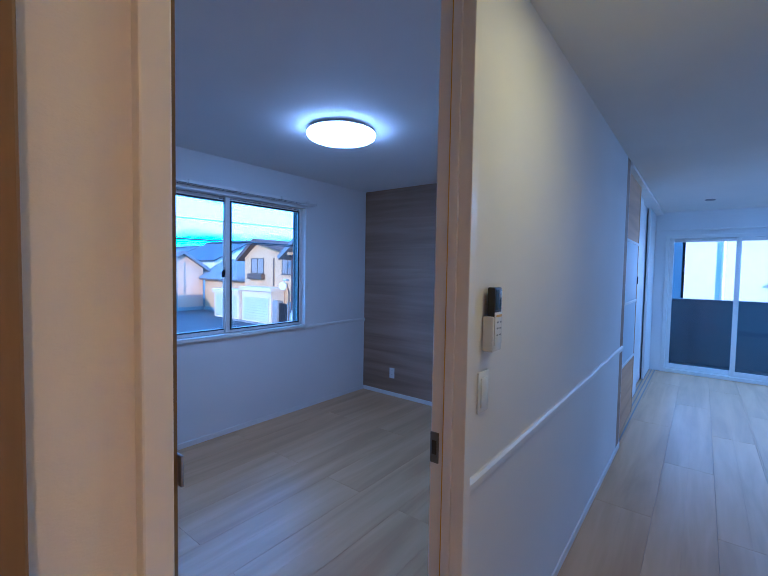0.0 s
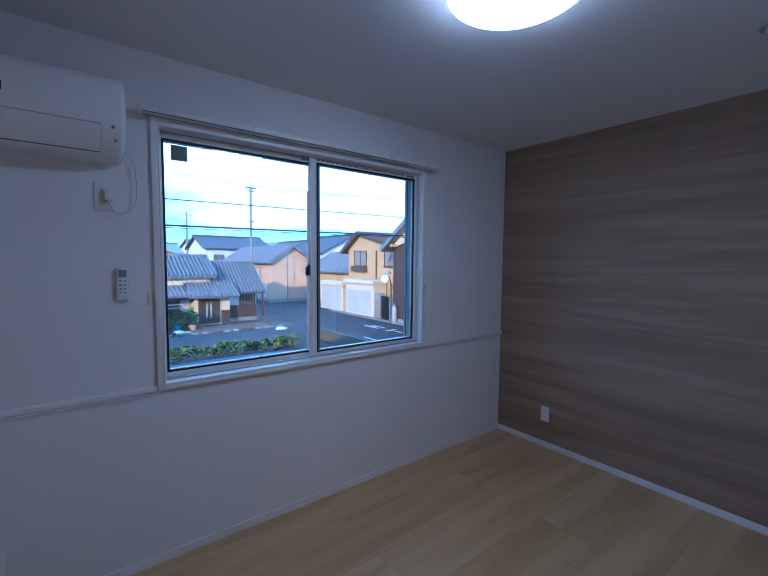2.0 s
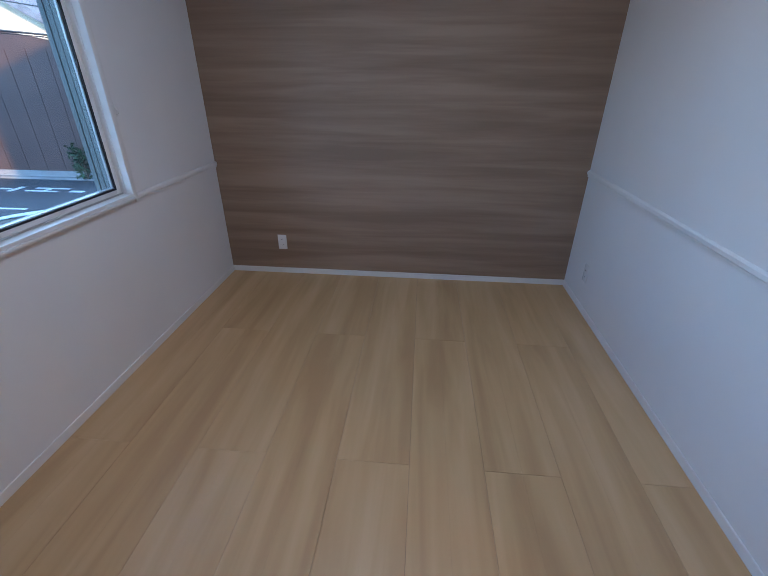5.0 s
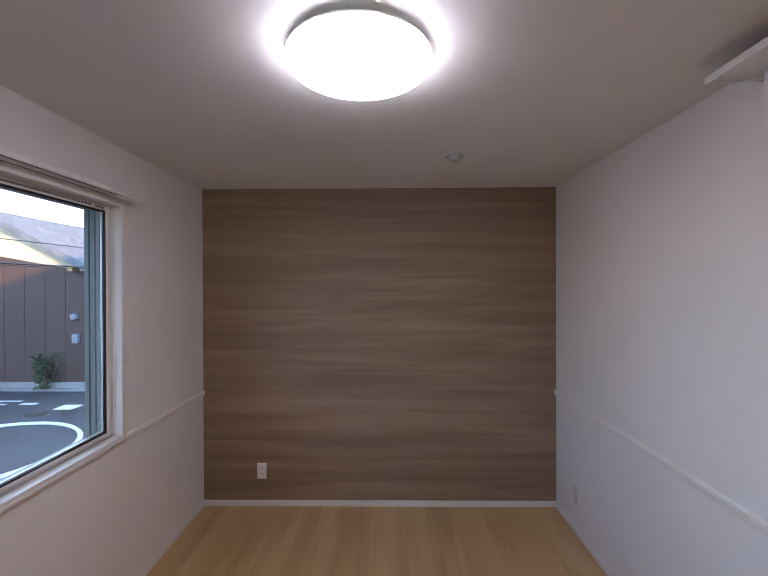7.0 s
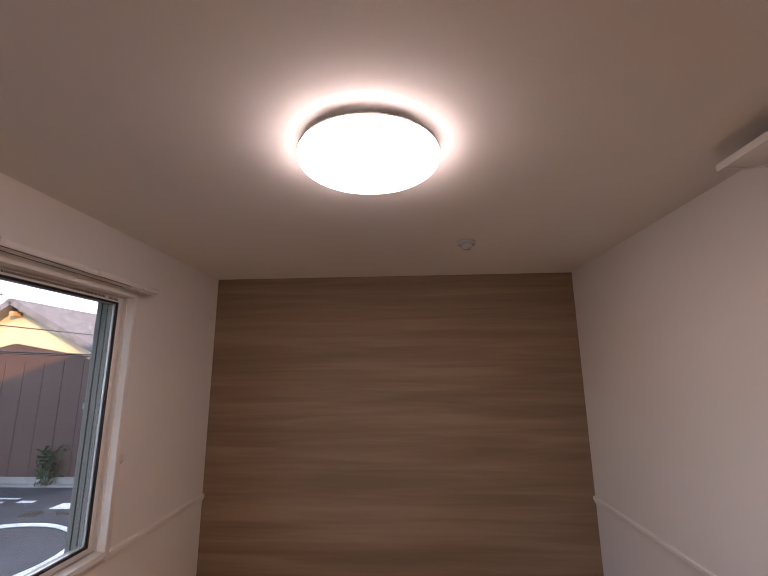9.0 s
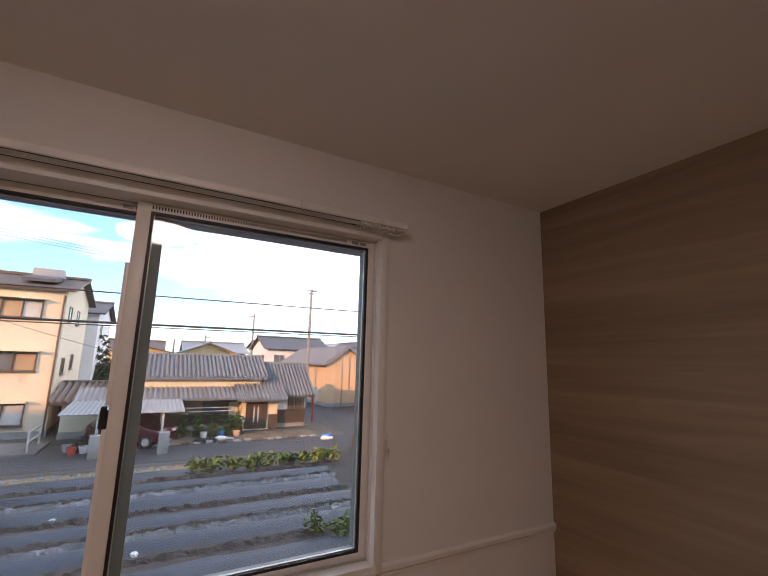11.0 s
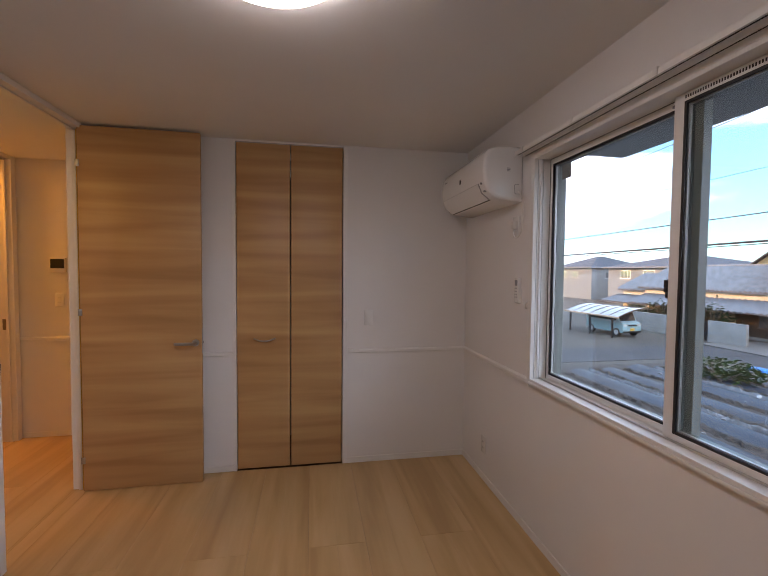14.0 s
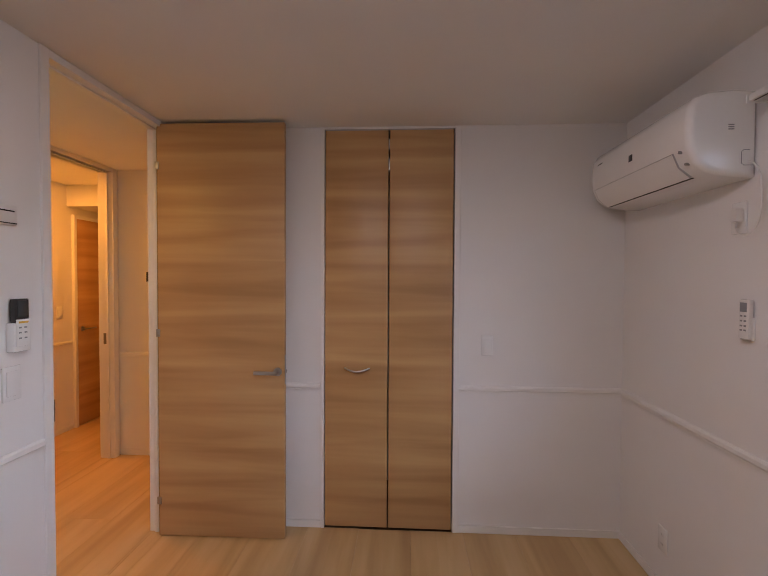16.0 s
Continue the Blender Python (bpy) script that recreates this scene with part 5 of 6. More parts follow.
for a0, a1, z0, z1, mats in ((-5.65, -3.10, 3.35, 4.30, (M_CURTAIN, M_CURTAIN, M_PALEPANE)), (-4.92, -3.00, 0.60, 1.55, (M_PANE, M_CURTAIN)), (-5.85, -3.15, -2.15, -1.05, (M_CURTAIN, M_CURTAIN, M_PALEPANE))):
    wall_window(hr_, "+x", -29.2, a0, a1, z0, z1, M_BRONZE, mats, len(mats) - 1, box_out=0.12)
    part("hood", boxes([(-29.2, a0 - 0.1, z1 + 0.04, -28.75, a1 + 0.1, z1 + 0.12)], 0.01), M_STUCCO, hr_, smooth=False)
for xx, z0 in ((-30.6, 3.3), (-33.2, 3.3), (-30.6, 0.4), (-33.2, 0.6), (-31.8, -1.9)):
    wall_window(hr_, "+y", -2.15, xx - 0.5, xx + 0.3, z0, z0 + 0.9, M_BRONZE, M_PANE, 0)
part("drainpipe", tube(bmesh.new(), [(-29.12, -2.25, 4.7), (-29.12, -2.25, G + 0.1)], 0.05, 8), M_BRONZE, hr_)
sh = part("solar_heater", prism(bmesh.new(), [(-31.6, 5.78), (-29.9, 5.45), (-29.9, 5.62), (-31.5, 6.0)], "y", -4.4, -2.9), M_SLATE, hr_, "rooftop solar water heater", smooth=False)
part("tank", boxes([(-32.3, -4.4, 5.95, -31.7, -2.9, 6.5)], 0.05), M_GREY, sh)
part("planter_rail", boxes([(-29.2, -5.9, -0.62, -28.95, -4.6, -0.58), (-28.98, -5.9, -0.9, -28.95, -4.6, -0.58)]), M_BRONZE, hr_, smooth=False)

hb_ = gable_house("house", "white three-storey house with shaded side wall", -47.0, -38.5, -6.2, -1.6, 4.6, 5.7, "y", M_STUCCO2, M_SLATE, 0.4)
wall_window(hb_, "+y", -1.6, -41.0, -40.0, 2.8, 3.8, M_BRONZE, M_PANE, 0)

hl_ = gable_house("house", "white three-storey house with entrance on the alley", -39.0, -30.0, -15.95, -10.35, 4.75, 6.0, "y", M_STUCCO, M_TILEB, 0.35, ridge_at=0.55)
for a0, a1, z0, z1, mats in ((-14.35, -12.45, 0.30, 1.30, (M_PALEPANE, M_CURTAIN, M_PALEPANE)), (-14.4, -12.65, -2.35, -1.25, (M_CURTAIN, M_PALEPANE)), (-14.9, -14.1, 3.3, 4.1, (M_PALEPANE,)), (-13.9, -12.3, 3.5, 4.3, (M_PALEPANE, M_PALEPANE))):
    wall_window(hl_, "+x", -30.0, a0, a1, z0, z1, M_ALU, mats, len(mats) - 1, box_out=0.14)
part("hood", boxes([(-30.0, -14.6, -1.18, -29.5, -12.4, -1.10)], 0.01), M_TILEB, hl_, smooth=False)
for xx, z0, w in ((-31.4, 0.2, 0.9), (-33.5, 3.2, 1.8), (-36.5, 3.2, 1.3), (-33.8, 0.4, 1.4), (-36.8, 0.4, 1.2), (-35.2, -2.2, 1.2)):
    wall_window(hl_, "+y", -10.35, xx - w / 2, xx + w / 2, z0, z0 + 1.1, M_ALU, (M_PANE, M_PALEPANE), 1)
part("balcony", boxes([(-34.6, -10.35, -0.2, -32.6, -9.7, 0.5)], 0.02), M_STUCCO, hl_, smooth=False)
pc = part("porch", prism(bmesh.new(), [(-33.8, -0.75), (-31.9, -0.75), (-32.85, -0.15)], "y", -10.4, -9.3), M_TILEB, hl_, "small gabled porch roof", smooth=False)
part("porch_post", boxes([(-32.1, -9.45, G, -31.98, -9.33, -0.75), (-33.7, -9.45, G, -33.58, -9.33, -0.75)]), M_STUCCO, pc, smooth=False)
part("entrance_door", boxes([(-33.3, -10.36, G + 0.1, -32.4, -10.30, -0.75)], 0.01), M_DWALL, hl_, smooth=False)
an = part("antenna", tube(bmesh.new(), [(-34.5, -14.0, 6.0), (-34.5, -14.0, 7.6)], 0.025, 6), M_ALU, hl_)
part("antenna_arm", boxes([(-34.53, -14.5, 7.5 - 0.25 * i, -34.47, -13.5, 7.53 - 0.25 * i) for i in range(3)]), M_ALU, an)

hm_ = gable_house("house", "white three-storey house further along the alley", -49.0, -40.5, -13.4, -10.0, 4.6, 5.9, "x", M_STUCCO, M_TILEB, 0.35)
for a0, z0 in ((-12.9, 3.0), (-11.2, 3.0), (-12.6, 0.4), (-12.6, -2.0)):
    wall_window(hm_, "+x", -40.5, a0, a0 + 1.1, z0, z0 + 1.1, M_BRONZE, (M_PANE, M_CURTAIN), 1)
for xx in (-42.2, -44.6, -46.8):
    for z0 in (2.9, 0.3, -2.2):
        wall_window(hm_, "+y", -10.0, xx - 0.6, xx + 0.6, z0, z0 + 1.0, M_ALU, (M_PANE, M_PALEPANE), 1)

# low tiled house with entrance
ht_ = gable_house("tiled_house", "low old house with grey tiled roof and cream plaster", -33.5, -29.0, 1.6, 8.6, 0.42, 1.52, "y", M_PLASTER, M_TILE, 0.40, rolls=32)
bm = bmesh.new()
sheet(bm, (-27.3, -0.9, -0.85), (-27.3, 9.4, -0.85), (-29.0, 9.4, -0.30), (-29.0, -0.9, -0.30), 40, 0.11, 0.08)
part("lower_roof", bm, M_TILE, ht_, "tiled lower eave roof", smooth=False)
part("boarding", boxes([(-29.0, 2.0, G + 0.3, -28.96, 7.2, -0.9)]), M_DWALL, ht_, "dark board cladding", smooth=False)
part("eave_tile", boxes([(-28.66, 1.25 + 0.3 * i, 0.19, -28.56, 1.42 + 0.3 * i, 0.30) for i in range(26)]), M_TILE, ht_, smooth=False)
part("entrance_door", boxes([(-28.0, 7.65, G + 0.1, -27.92, 8.95, -1.15)], 0.01), M_DWALL, ht_, "dark entrance door with slit panes", smooth=False)
part("door_slit", boxes([(-27.92, 8.10, G + 0.5, -27.90, 8.18, -1.4), (-27.92, 8.35, G + 0.5, -27.90, 8.43, -1.4)]), M_PALEPANE, ht_, smooth=False)
part("entrance_wall", boxes([(-29.0, 7.4, G, -28.0, 9.6, -1.0)]), M_PLASTER, ht_, smooth=False)
part("entrance_base", boxes([(-28.0, 9.05, G, -27.95, 9.6, -1.9)]), M_DWALL, ht_, smooth=False)
bm = bmesh.new()
sheet(bm, (-27.2, 7.0, -0.95), (-27.2, 10.0, -0.95), (-29.6, 10.0, 0.10), (-29.6, 7.0, 0.10), 13, 0.11, 0.08)
part("porch_roof", bm, M_TILE, ht_, "tiled entrance roof", smooth=False)
wall_window(ht_, "+x", -28.96, 2.6, 6.6, -1.9, -1.05, M_BRONZE, (M_PANE, M_CURTAIN, M_PANE), 2)
wall_window(ht_, "+x", -28.96, 6.8, 7.35, -1.95, -1.2, M_ALU, M_PALEPANE, 1)
for k in range(2):
    part("drying_pole", tube(bmesh.new(), [(-27.6, 3.2, -1.35 - 0.2 * k), (-27.6, 7.0, -1.35 - 0.2 * k)], 0.025, 6), M_ALU, ht_)
he_ = gable_house("tiled_annex", "low tiled annex with white and dark walls", -33.0, -28.6, 8.7, 11.6, -0.55, 1.1, "y", M_STUCCO2, M_TILE, 0.5, rolls=17)
part("boarding", boxes([(-28.6, 9.6, G + 0.25, -28.55, 11.6, -1.7)]), M_DWALL, he_, "dark board cladding", smooth=False)
wall_window(he_, "+x", -28.55, 10.4, 11.5, -1.65, -0.85, M_BRONZE, M_CURTAIN, 3)
part("lattice", boxes([(-28.52, 10.45 + 0.11 * i, -1.62, -28.49, 10.49 + 0.11 * i, -0.88) for i in range(10)]), M_DWALL, he_, smooth=False)
dish = part("satellite_dish", lathe(bmesh.new(), [(0, -0.55), (0.14, -0.53), (0.24, -0.46)], (0, 0), 20), M_PALEPANE, he_, "round white satellite dish")
dish.matrix_basis = Matrix.Translation((-27.6 - ORIGIN[he_.name][0] - 0, 9.45 - ORIGIN[he_.name][1], -1.35 - G)) @ pose(0, 0, 0, 0, 70, 0)

# low lean-to behind the carport
hs_ = gable_house("shed", "low shed with brown rusted sheet roof", -33.5, -28.4, -1.5, 1.3, -0.9, -0.2, "y", M_PLASTER, M_TILEB, 0.5, rolls=12)

# carport with the red car
cp = thing("carport", (-25.6, 1.5, G), "simple carport with grey sheet roof and thin posts", "carport")
bm = bmesh.new()
sheet(bm, (-23.6, -0.9, -1.05), (-23.6, 4.0, -1.05), (-28.2, 4.0, -0.75), (-28.2, -0.9, -0.75), 26, 0.03, 0.02)
part("roof", bm, M_GWALL, cp, "corrugated grey sheet roof", smooth=False)
for x, y in ((-23.8, 0.55), (-23.8, 3.1), (-27.6, 0.55), (-27.6, 3.1)):
    part("post", boxes([(x - 0.05, y - 0.05, G, x + 0.05, y + 0.05, -1.08 + (0.24 if x < -25 else 0))], 0.008), M_ALU, cp, smooth=False)
part("sign_board", boxes([(-27.9, 1.2, -1.9, -27.85, 2.3, -1.2)], 0.01), M_PLASTER, cp, smooth=False)
for y in (0.62, 3.2):
    single("gate_post", B(-23.3, y - 0.22, G, -22.9, y + 0.22, G + 0.95, bev=0.03), M_CONC, "short concrete gate post", "gate post", (-23.1, y, G), "gate posts")


def make_car(name, label, prof, glass_prof, width, paint, wheels, wr):
    """Profile drawn in x (length) and z, pulled out along y; built round the origin, nose towards +x."""
    t = thing(name, (0, 0, 0), label, "car")
    bm = prism(bmesh.new(), prof, "y", -width / 2, width / 2)
    bmesh.ops.bevel(bm, geom=bm.edges[:], offset=0.05, segments=2, affect='EDGES', profile=0.6)
    body = part("body", bm, paint, t)
    bm = prism(bmesh.new(), glass_prof, "y", -width / 2 - 0.006, width / 2 + 0.006)
    part("side_window", bm, M_CARGLASS, body, "dark side windows")
    for x in wheels:
        for s in (-1, 1):
            w = part("wheel", cyl(bmesh.new(), (x, s * (width / 2 - 0.16), wr), (x, s * (width / 2 + 0.012), wr), wr, n=24), M_RUBBER, t)
            part("rim", cyl(bmesh.new(), (x, s * (width / 2 + 0.012), wr), (x, s * (width / 2 + 0.022), wr), wr * 0.62, n=16), M_ALU, w)
    return t


van = make_car("van", "pale blue boxy small van with white stripe", [(-1.68, 0.28), (1.68, 0.28), (1.70, 0.75), (1.62, 0.95), (1.30, 1.05), (0.98, 1.74), (-1.55, 1.78), (-1.68, 1.05)],
               [(1.12, 1.06), (0.88, 1.62), (-1.45, 1.66), (-1.52, 1.06)], 1.48, M_VAN, (-1.15, 1.15), 0.28)
part("windscreen", prism(bmesh.new(), [(1.335, 1.06), (1.035, 1.68), (1.02, 1.67), (1.32, 1.05)], "y", -0.62, 0.62), M_CARGLASS, van)
for s in (-1, 1):
    part("headlight", B(1.66, s * 0.55 - 0.13, 0.70, 1.715, s * 0.55 + 0.13, 0.88, bev=0.02), M_PALEPANE, van)
part("grille", B(1.68, -0.36, 0.72, 1.715, 0.36, 0.84, bev=0.01), M_DARKPL, van)
part("number_plate", B(1.70, -0.17, 0.42, 1.725, 0.17, 0.58), M_YELLOW, van, "yellow number plate")
part("bumper", B(1.62, -0.72, 0.28, 1.735, 0.72, 0.40, bev=0.03), M_DARKPL, van)
part("stripe", boxes([(-1.6, -0.752, 0.95, 1.5, 0.752, 1.0)]), M_PALEPANE, van, "white side stripe")
turned(van, pose(-22.5, -21.7, G + 0.02, 0, 0, 94))
car = make_car("car", "dark red parked compact car", [(-1.75, 0.28), (1.75, 0.28), (1.80, 0.60), (1.60, 0.82), (0.95, 0.95), (0.30, 1.46), (-1.20, 1.50), (-1.72, 0.98)],
               [(0.78, 0.96), (0.22, 1.38), (-1.10, 1.42), (-1.40, 0.98)], 1.62, M_REDCAR, (-1.15, 1.15), 0.29)
for s in (-1, 1):
    part("headlight", B(1.62, s * 0.6 - 0.16, 0.60, 1.80, s * 0.6 + 0.16, 0.74, bev=0.03), M_PALEPANE, car)
part("mirror", boxes([(0.55, -0.95, 0.92, 0.68, -0.80, 1.04), (0.55, 0.80, 0.92, 0.68, 0.95, 1.04)], 0.02), M_REDCAR, car)
turned(car, pose(-25.6, 1.85, G + 0.02, 0, 0, 62))

cv = thing("carport", (-21.6, -21.4, G), "carport with arched pale sheet roof and slim posts", "carport")
ORIGIN[cv.name] = (0, 0, 0)
arch = [(-1.35 + 2.7 * i / 12, 1.38 + 0.58 * math.sin(math.pi * (0.03 + 0.60 * i / 12))) for i in range(13)]
part("roof", prism(bmesh.new(), arch + [(y, z - 0.03) for y, z in arch[::-1]], "x", -2.5, 2.5), M_POLY, cv, "arched pale translucent sheets")
for i in range(7):
    x = -2.5 + 5.0 * i / 6
    part("rib", prism(bmesh.new(), [(y, z + 0.03) for y, z in arch] + [(y, z - 0.05) for y, z in arch[::-1]], "x", x - 0.035, x + 0.035), M_BRONZE, cv, smooth=False)
part("gutter", boxes([(-2.55, -1.43, 1.36, 2.55, -1.33, 1.46)], 0.01), M_OWALL, cv, "brown edge gutter", smooth=False)
for xx in (-2.0, 0.0, 2.0):
    part("post", boxes([(xx - 0.05, -1.36, 0, xx + 0.05, -1.26, 1.44)], 0.01), M_DARKPL, cv, smooth=False)
turned(cv, pose(-22.2, -22.0, G, 0, 0, 94))

# walled old house with hedges
structure("garden_wall", boxes([(-26.4, -26.5, G, -26.2, -19.2, G + 1.35), (-26.4, -17.9, G, -26.2, -15.6, G + 1.35), (-32.0, -26.7, G, -26.2, -26.5, G + 1.35)], 0.01), M_CONC, "grey block garden wall")["category"] = "wall"
gt = thing("garden_gate", (-26.3, -18.55, G), "dark metal double gate in the garden wall", "gate")
for y0 in (-19.15, -18.52):
    part("gate_leaf", boxes([(-26.33, y0, G + 0.08, -26.27, y0 + 0.58, G + 1.25)] + [(-26.26, y0 + 0.08 + 0.1 * i, G + 0.15, -26.25, y0 + 0.11 + 0.1 * i, G + 1.2) for i in range(5)]), M_DARKPL, gt, smooth=False)
ho_ = gable_house("old_house", "old low house with grey tiled roofs and dark walls", -36.0, -30.0, -27.0, -15.4, 0.42, 2.0, "y", M_PLASTER, M_TILE, 0.4, rolls=40)
bm = bmesh.new()
sheet(bm, (-28.2, -26.8, -0.95), (-28.2, -15.2, -0.95), (-30.0, -15.2, -0.25), (-30.0, -26.8, -0.25), 30, 0.11, 0.08)
part("lower_roof", bm, M_TILE, ho_, "tiled lower eave roof", smooth=False)
part("boarding", boxes([(-30.0, -26.5, G + 0.2, -29.95, -15.6, -0.9)]), M_DWALL, ho_, "dark boarded wall", smooth=False)
for y0 in (-24.5, -21.0, -17.8):
    wall_window(ho_, "+x", -29.95, y0, y0 + 1.8, -2.0, -1.05, M_BRONZE, (M_PANE, M_CURTAIN), 1)
h2 = gable_house("old_house", "old tiled outbuilding beyond the garden wall", -36.5, -31.0, -30.6, -27.5, 0.05, 1.35, "y", M_PLASTER, M_TILE, 0.35, rolls=13)
bm = bmesh.new()
sheet(bm, (-29.4, -31.6, -1.15), (-29.4, -27.5, -1.15), (-31.0, -27.5, -0.55), (-31.0, -31.0, -0.55), 14, 0.11, 0.08)
part("lower_roof", bm, M_TILE, h2, "tiled lower eave roof", smooth=False)

hip1 = hip_house("house", "two-storey grey house with hipped slate roof", -56.0, -46.0, -64.0, -55.0, 2.5, 4.4, M_GWALL, M_SLATE)
for y0 in (-63, -60):
    wall_window(hip1, "+x", -46.0, y0, y0 + 1.6, 0.6, 1.7, M_ALU, M_PANE, 1)
for x0 in (-54, -50):
    wall_window(hip1, "+y", -55.0, x0, x0 + 1.6, 0.6, 1.7, M_ALU, M_PANE, 1)
hip2 = hip_house("house", "two-storey grey house with hipped slate roof", -58.0, -45.0, -50.0, -36.0, 2.4, 4.1, M_GWALL, M_SLATE)
for y0 in (-47.5, -43.5, -39):
    wall_window(hip2, "+x", -45.0, y0, y0 + 1.8, 0.8, 1.9, M_ALU, M_PANE, 2)
gable_house("house", "distant cream house with dark gabled roof", -50.0, -42.0, -27.5, -23.0, 2.4, 4.0, "x", M_YWALL, M_SLATE, 0.5)

# north side of the street
hn_ = gable_house("barn", "old orange-plastered house with tiled gable roof", -52.0, -38.2, 16.7, 20.9, 1.30, 2.70, "x", M_OWALL, M_TILE, 0.5, rolls=40)
gable_house("tiled_annex", "low tiled building behind the garages", -38.0, -30.0, 21.0, 26.0, 0.5, 2.0, "x", M_YWALL, M_TILE, 0.5, rolls=24)
for x0, x1, zt in ((-32.5, -28.75, -0.40), (-28.35, -24.55, -0.05)):
    gg = thing("garage", ((x0 + x1) / 2, 20, G), "pale garage with closed shutter on the street", "garage", "garages")
    part("body", boxes([(x0, 18.9, G, x1, 20.1, zt - 0.30)], 0.02), M_STUCCO, gg, smooth=False)
    part("cap", boxes([(x0 - 0.12, 18.72, zt - 0.30, x1 + 0.12, 20.15, zt)], 0.02), M_STUCCO, gg, smooth=False)
    for i in range(9):
        part("shutter_slat", boxes([(x0 + 0.3, 18.86, G + 0.15 + 0.2 * i, x1 - 0.3, 18.895, G + 0.34 + 0.2 * i)]), M_PALEPANE, gg, smooth=False)
hy_ = gable_house("house", "yellow two-storey house with brown tiled gable", -29.95, -22.85, 20.2, 27.0, 2.3, 3.55, "y", M_YWALL, M_TILEB, 0.5, rolls=30, ridge_at=0.27)
wall_window(hy_, "-y", 20.2, -29.0, -27.25, 0.95, 2.2, M_BRONZE, (M_BLIND, M_BLIND), 1)
part("window_box", boxes([(-29.1, 19.85, 0.50, -27.15, 20.2, 0.94)], 0.02), M_BRONZE, hy_, "brown window box", smooth=False)
wall_window(hy_, "-y", 20.2, -24.95, -23.55, 0.97, 2.2, M_BRONZE, M_BLIND, 1)
part("drainpipe", tube(bmesh.new(), [(-25.9, 20.12, 2.2), (-25.9, 20.12, 0.0)], 0.05, 8), M_BRONZE, hy_)
hbr = gable_house("house", "tall house with dark brown siding and cream gable", -21.9, -14.3, 18.6, 28.0, 2.5, 4.8, "y", M_BWALL, M_TILE, 0.65, rolls=30, ridge_at=0.428)
part("gable_plaster", prism(bmesh.new(), [(-21.86, 2.32), (-18.65, 3.1), (-14.35, 2.32), (-14.35, 2.55), (-18.65, 4.72), (-21.86, 2.55)], "y", 18.56, 18.598), M_PLASTER, hbr, "cream plaster gable", smooth=False)
part("siding_seam", boxes([(-21.7 + 0.9 * i, 18.585, G + 0.3, -21.68 + 0.9 * i, 18.599, 2.3) for i in range(9)]), M_BWALL, hbr, smooth=False)
part("purlin", boxes([(-18.75, 18.1, 4.28, -18.55, 18.56, 4.48), (-21.7, 18.1, 2.35, -21.5, 18.56, 2.52), (-14.9, 18.1, 2.35, -14.7, 18.56, 2.52)]), M_YWALL, hbr, smooth=False)
part("wall_lamp", boxes([(-15.05, 18.4, 0.28, -14.80, 18.6, 0.52)], 0.02), M_GREY, hbr)
part("meter_box", boxes([(-15.0, 18.42, -0.75, -14.75, 18.6, -0.35)], 0.02), M_GREY, hbr)
flat("pavement_3", -30.0, 18.3, -10.0, 18.62, G + 0.10, M_CONC, "narrow concrete kerb strip", "pavement", 0.1)
for x in (-23.85, -22.15):
    single("gate_post", B(x - 0.28, 18.7, G, x + 0.28, 19.2, -0.95, bev=0.02), M_CONC, "grey stone gate post", "gate post", (x, 18.9, G), "gate posts")
single("street_gate", boxes([(-23.55, 18.85, G + 0.1, -22.45, 18.9, -1.1)] + [(-23.5 + 0.2 * i, 18.83, G + 0.15, -23.44 + 0.2 * i, 18.85, -1.15) for i in range(6)]), M_DARKPL, "dark metal gate between stone posts", "gate", (-23.0, 18.87, G), smooth=False)
gas = thing("gas_cylinder", (-21.45, 18.35, G + 0.1), "pale grey gas cylinder standing by the wall", "gas cylinder")
part("body", lathe(bmesh.new(), [(0, G + 0.1), (0.18, G + 0.12), (0.18, G + 1.05), (0.10, G + 1.2), (0, G + 1.22)], (-21.45, 18.35), 20), M_POLY, gas)
part("valve", cyl(bmesh.new(), (-21.45, 18.35, G + 1.2), (-21.45, 18.35, G + 1.36), 0.05), M_ALU, gas)
mirr = thing("traffic_mirror", (-23.0, 18.2, G), "round convex traffic mirror on an orange-brown arm", "traffic mirror")
part("post", tube(bmesh.new(), [(-21.75, 18.3, G), (-21.75, 18.3, -0.25), (-21.85, 18.2, 0.40), (-21.98, 18.05, 0.25)], 0.05, 8), M_BRONZE, mirr)
# matte white disc: the mirror's bright reflection is painted on
part("mirror", cyl(bmesh.new(), (-21.98, 17.93, 0.22), (-22.02, 18.0, 0.22), 0.27, 0.27, 28), M_STUCCO2, mirr, "round mirror face, matte white for its bright reflection")
part("hood", boxes([(-22.05, 18.0, 0.55, -21.65, 18.25, 0.70)], 0.04), M_ALU, mirr)
sgn = thing("sign_pole", (-37.2, 17.9, G), "slim pale street pole", "pole")
part("pole", cyl(bmesh.new(), (-37.2, 17.9, G), (-37.2, 17.9, 2.2), 0.06, 0.055, 10), M_POLE, sgn)
mkr = thing("marker_post", (-30.3, 12.75, G), "red and white street marker post", "marker post")
part("post", cyl(bmesh.new(), (-30.3, 12.75, G), (-30.3, 12.75, -1.0), 0.07, n=10), M_RED, mkr)
part("sign", boxes([(-30.45, 12.4, -1.5, -30.4, 13.1, -0.4)], 0.01), M_PALEPANE, mkr)

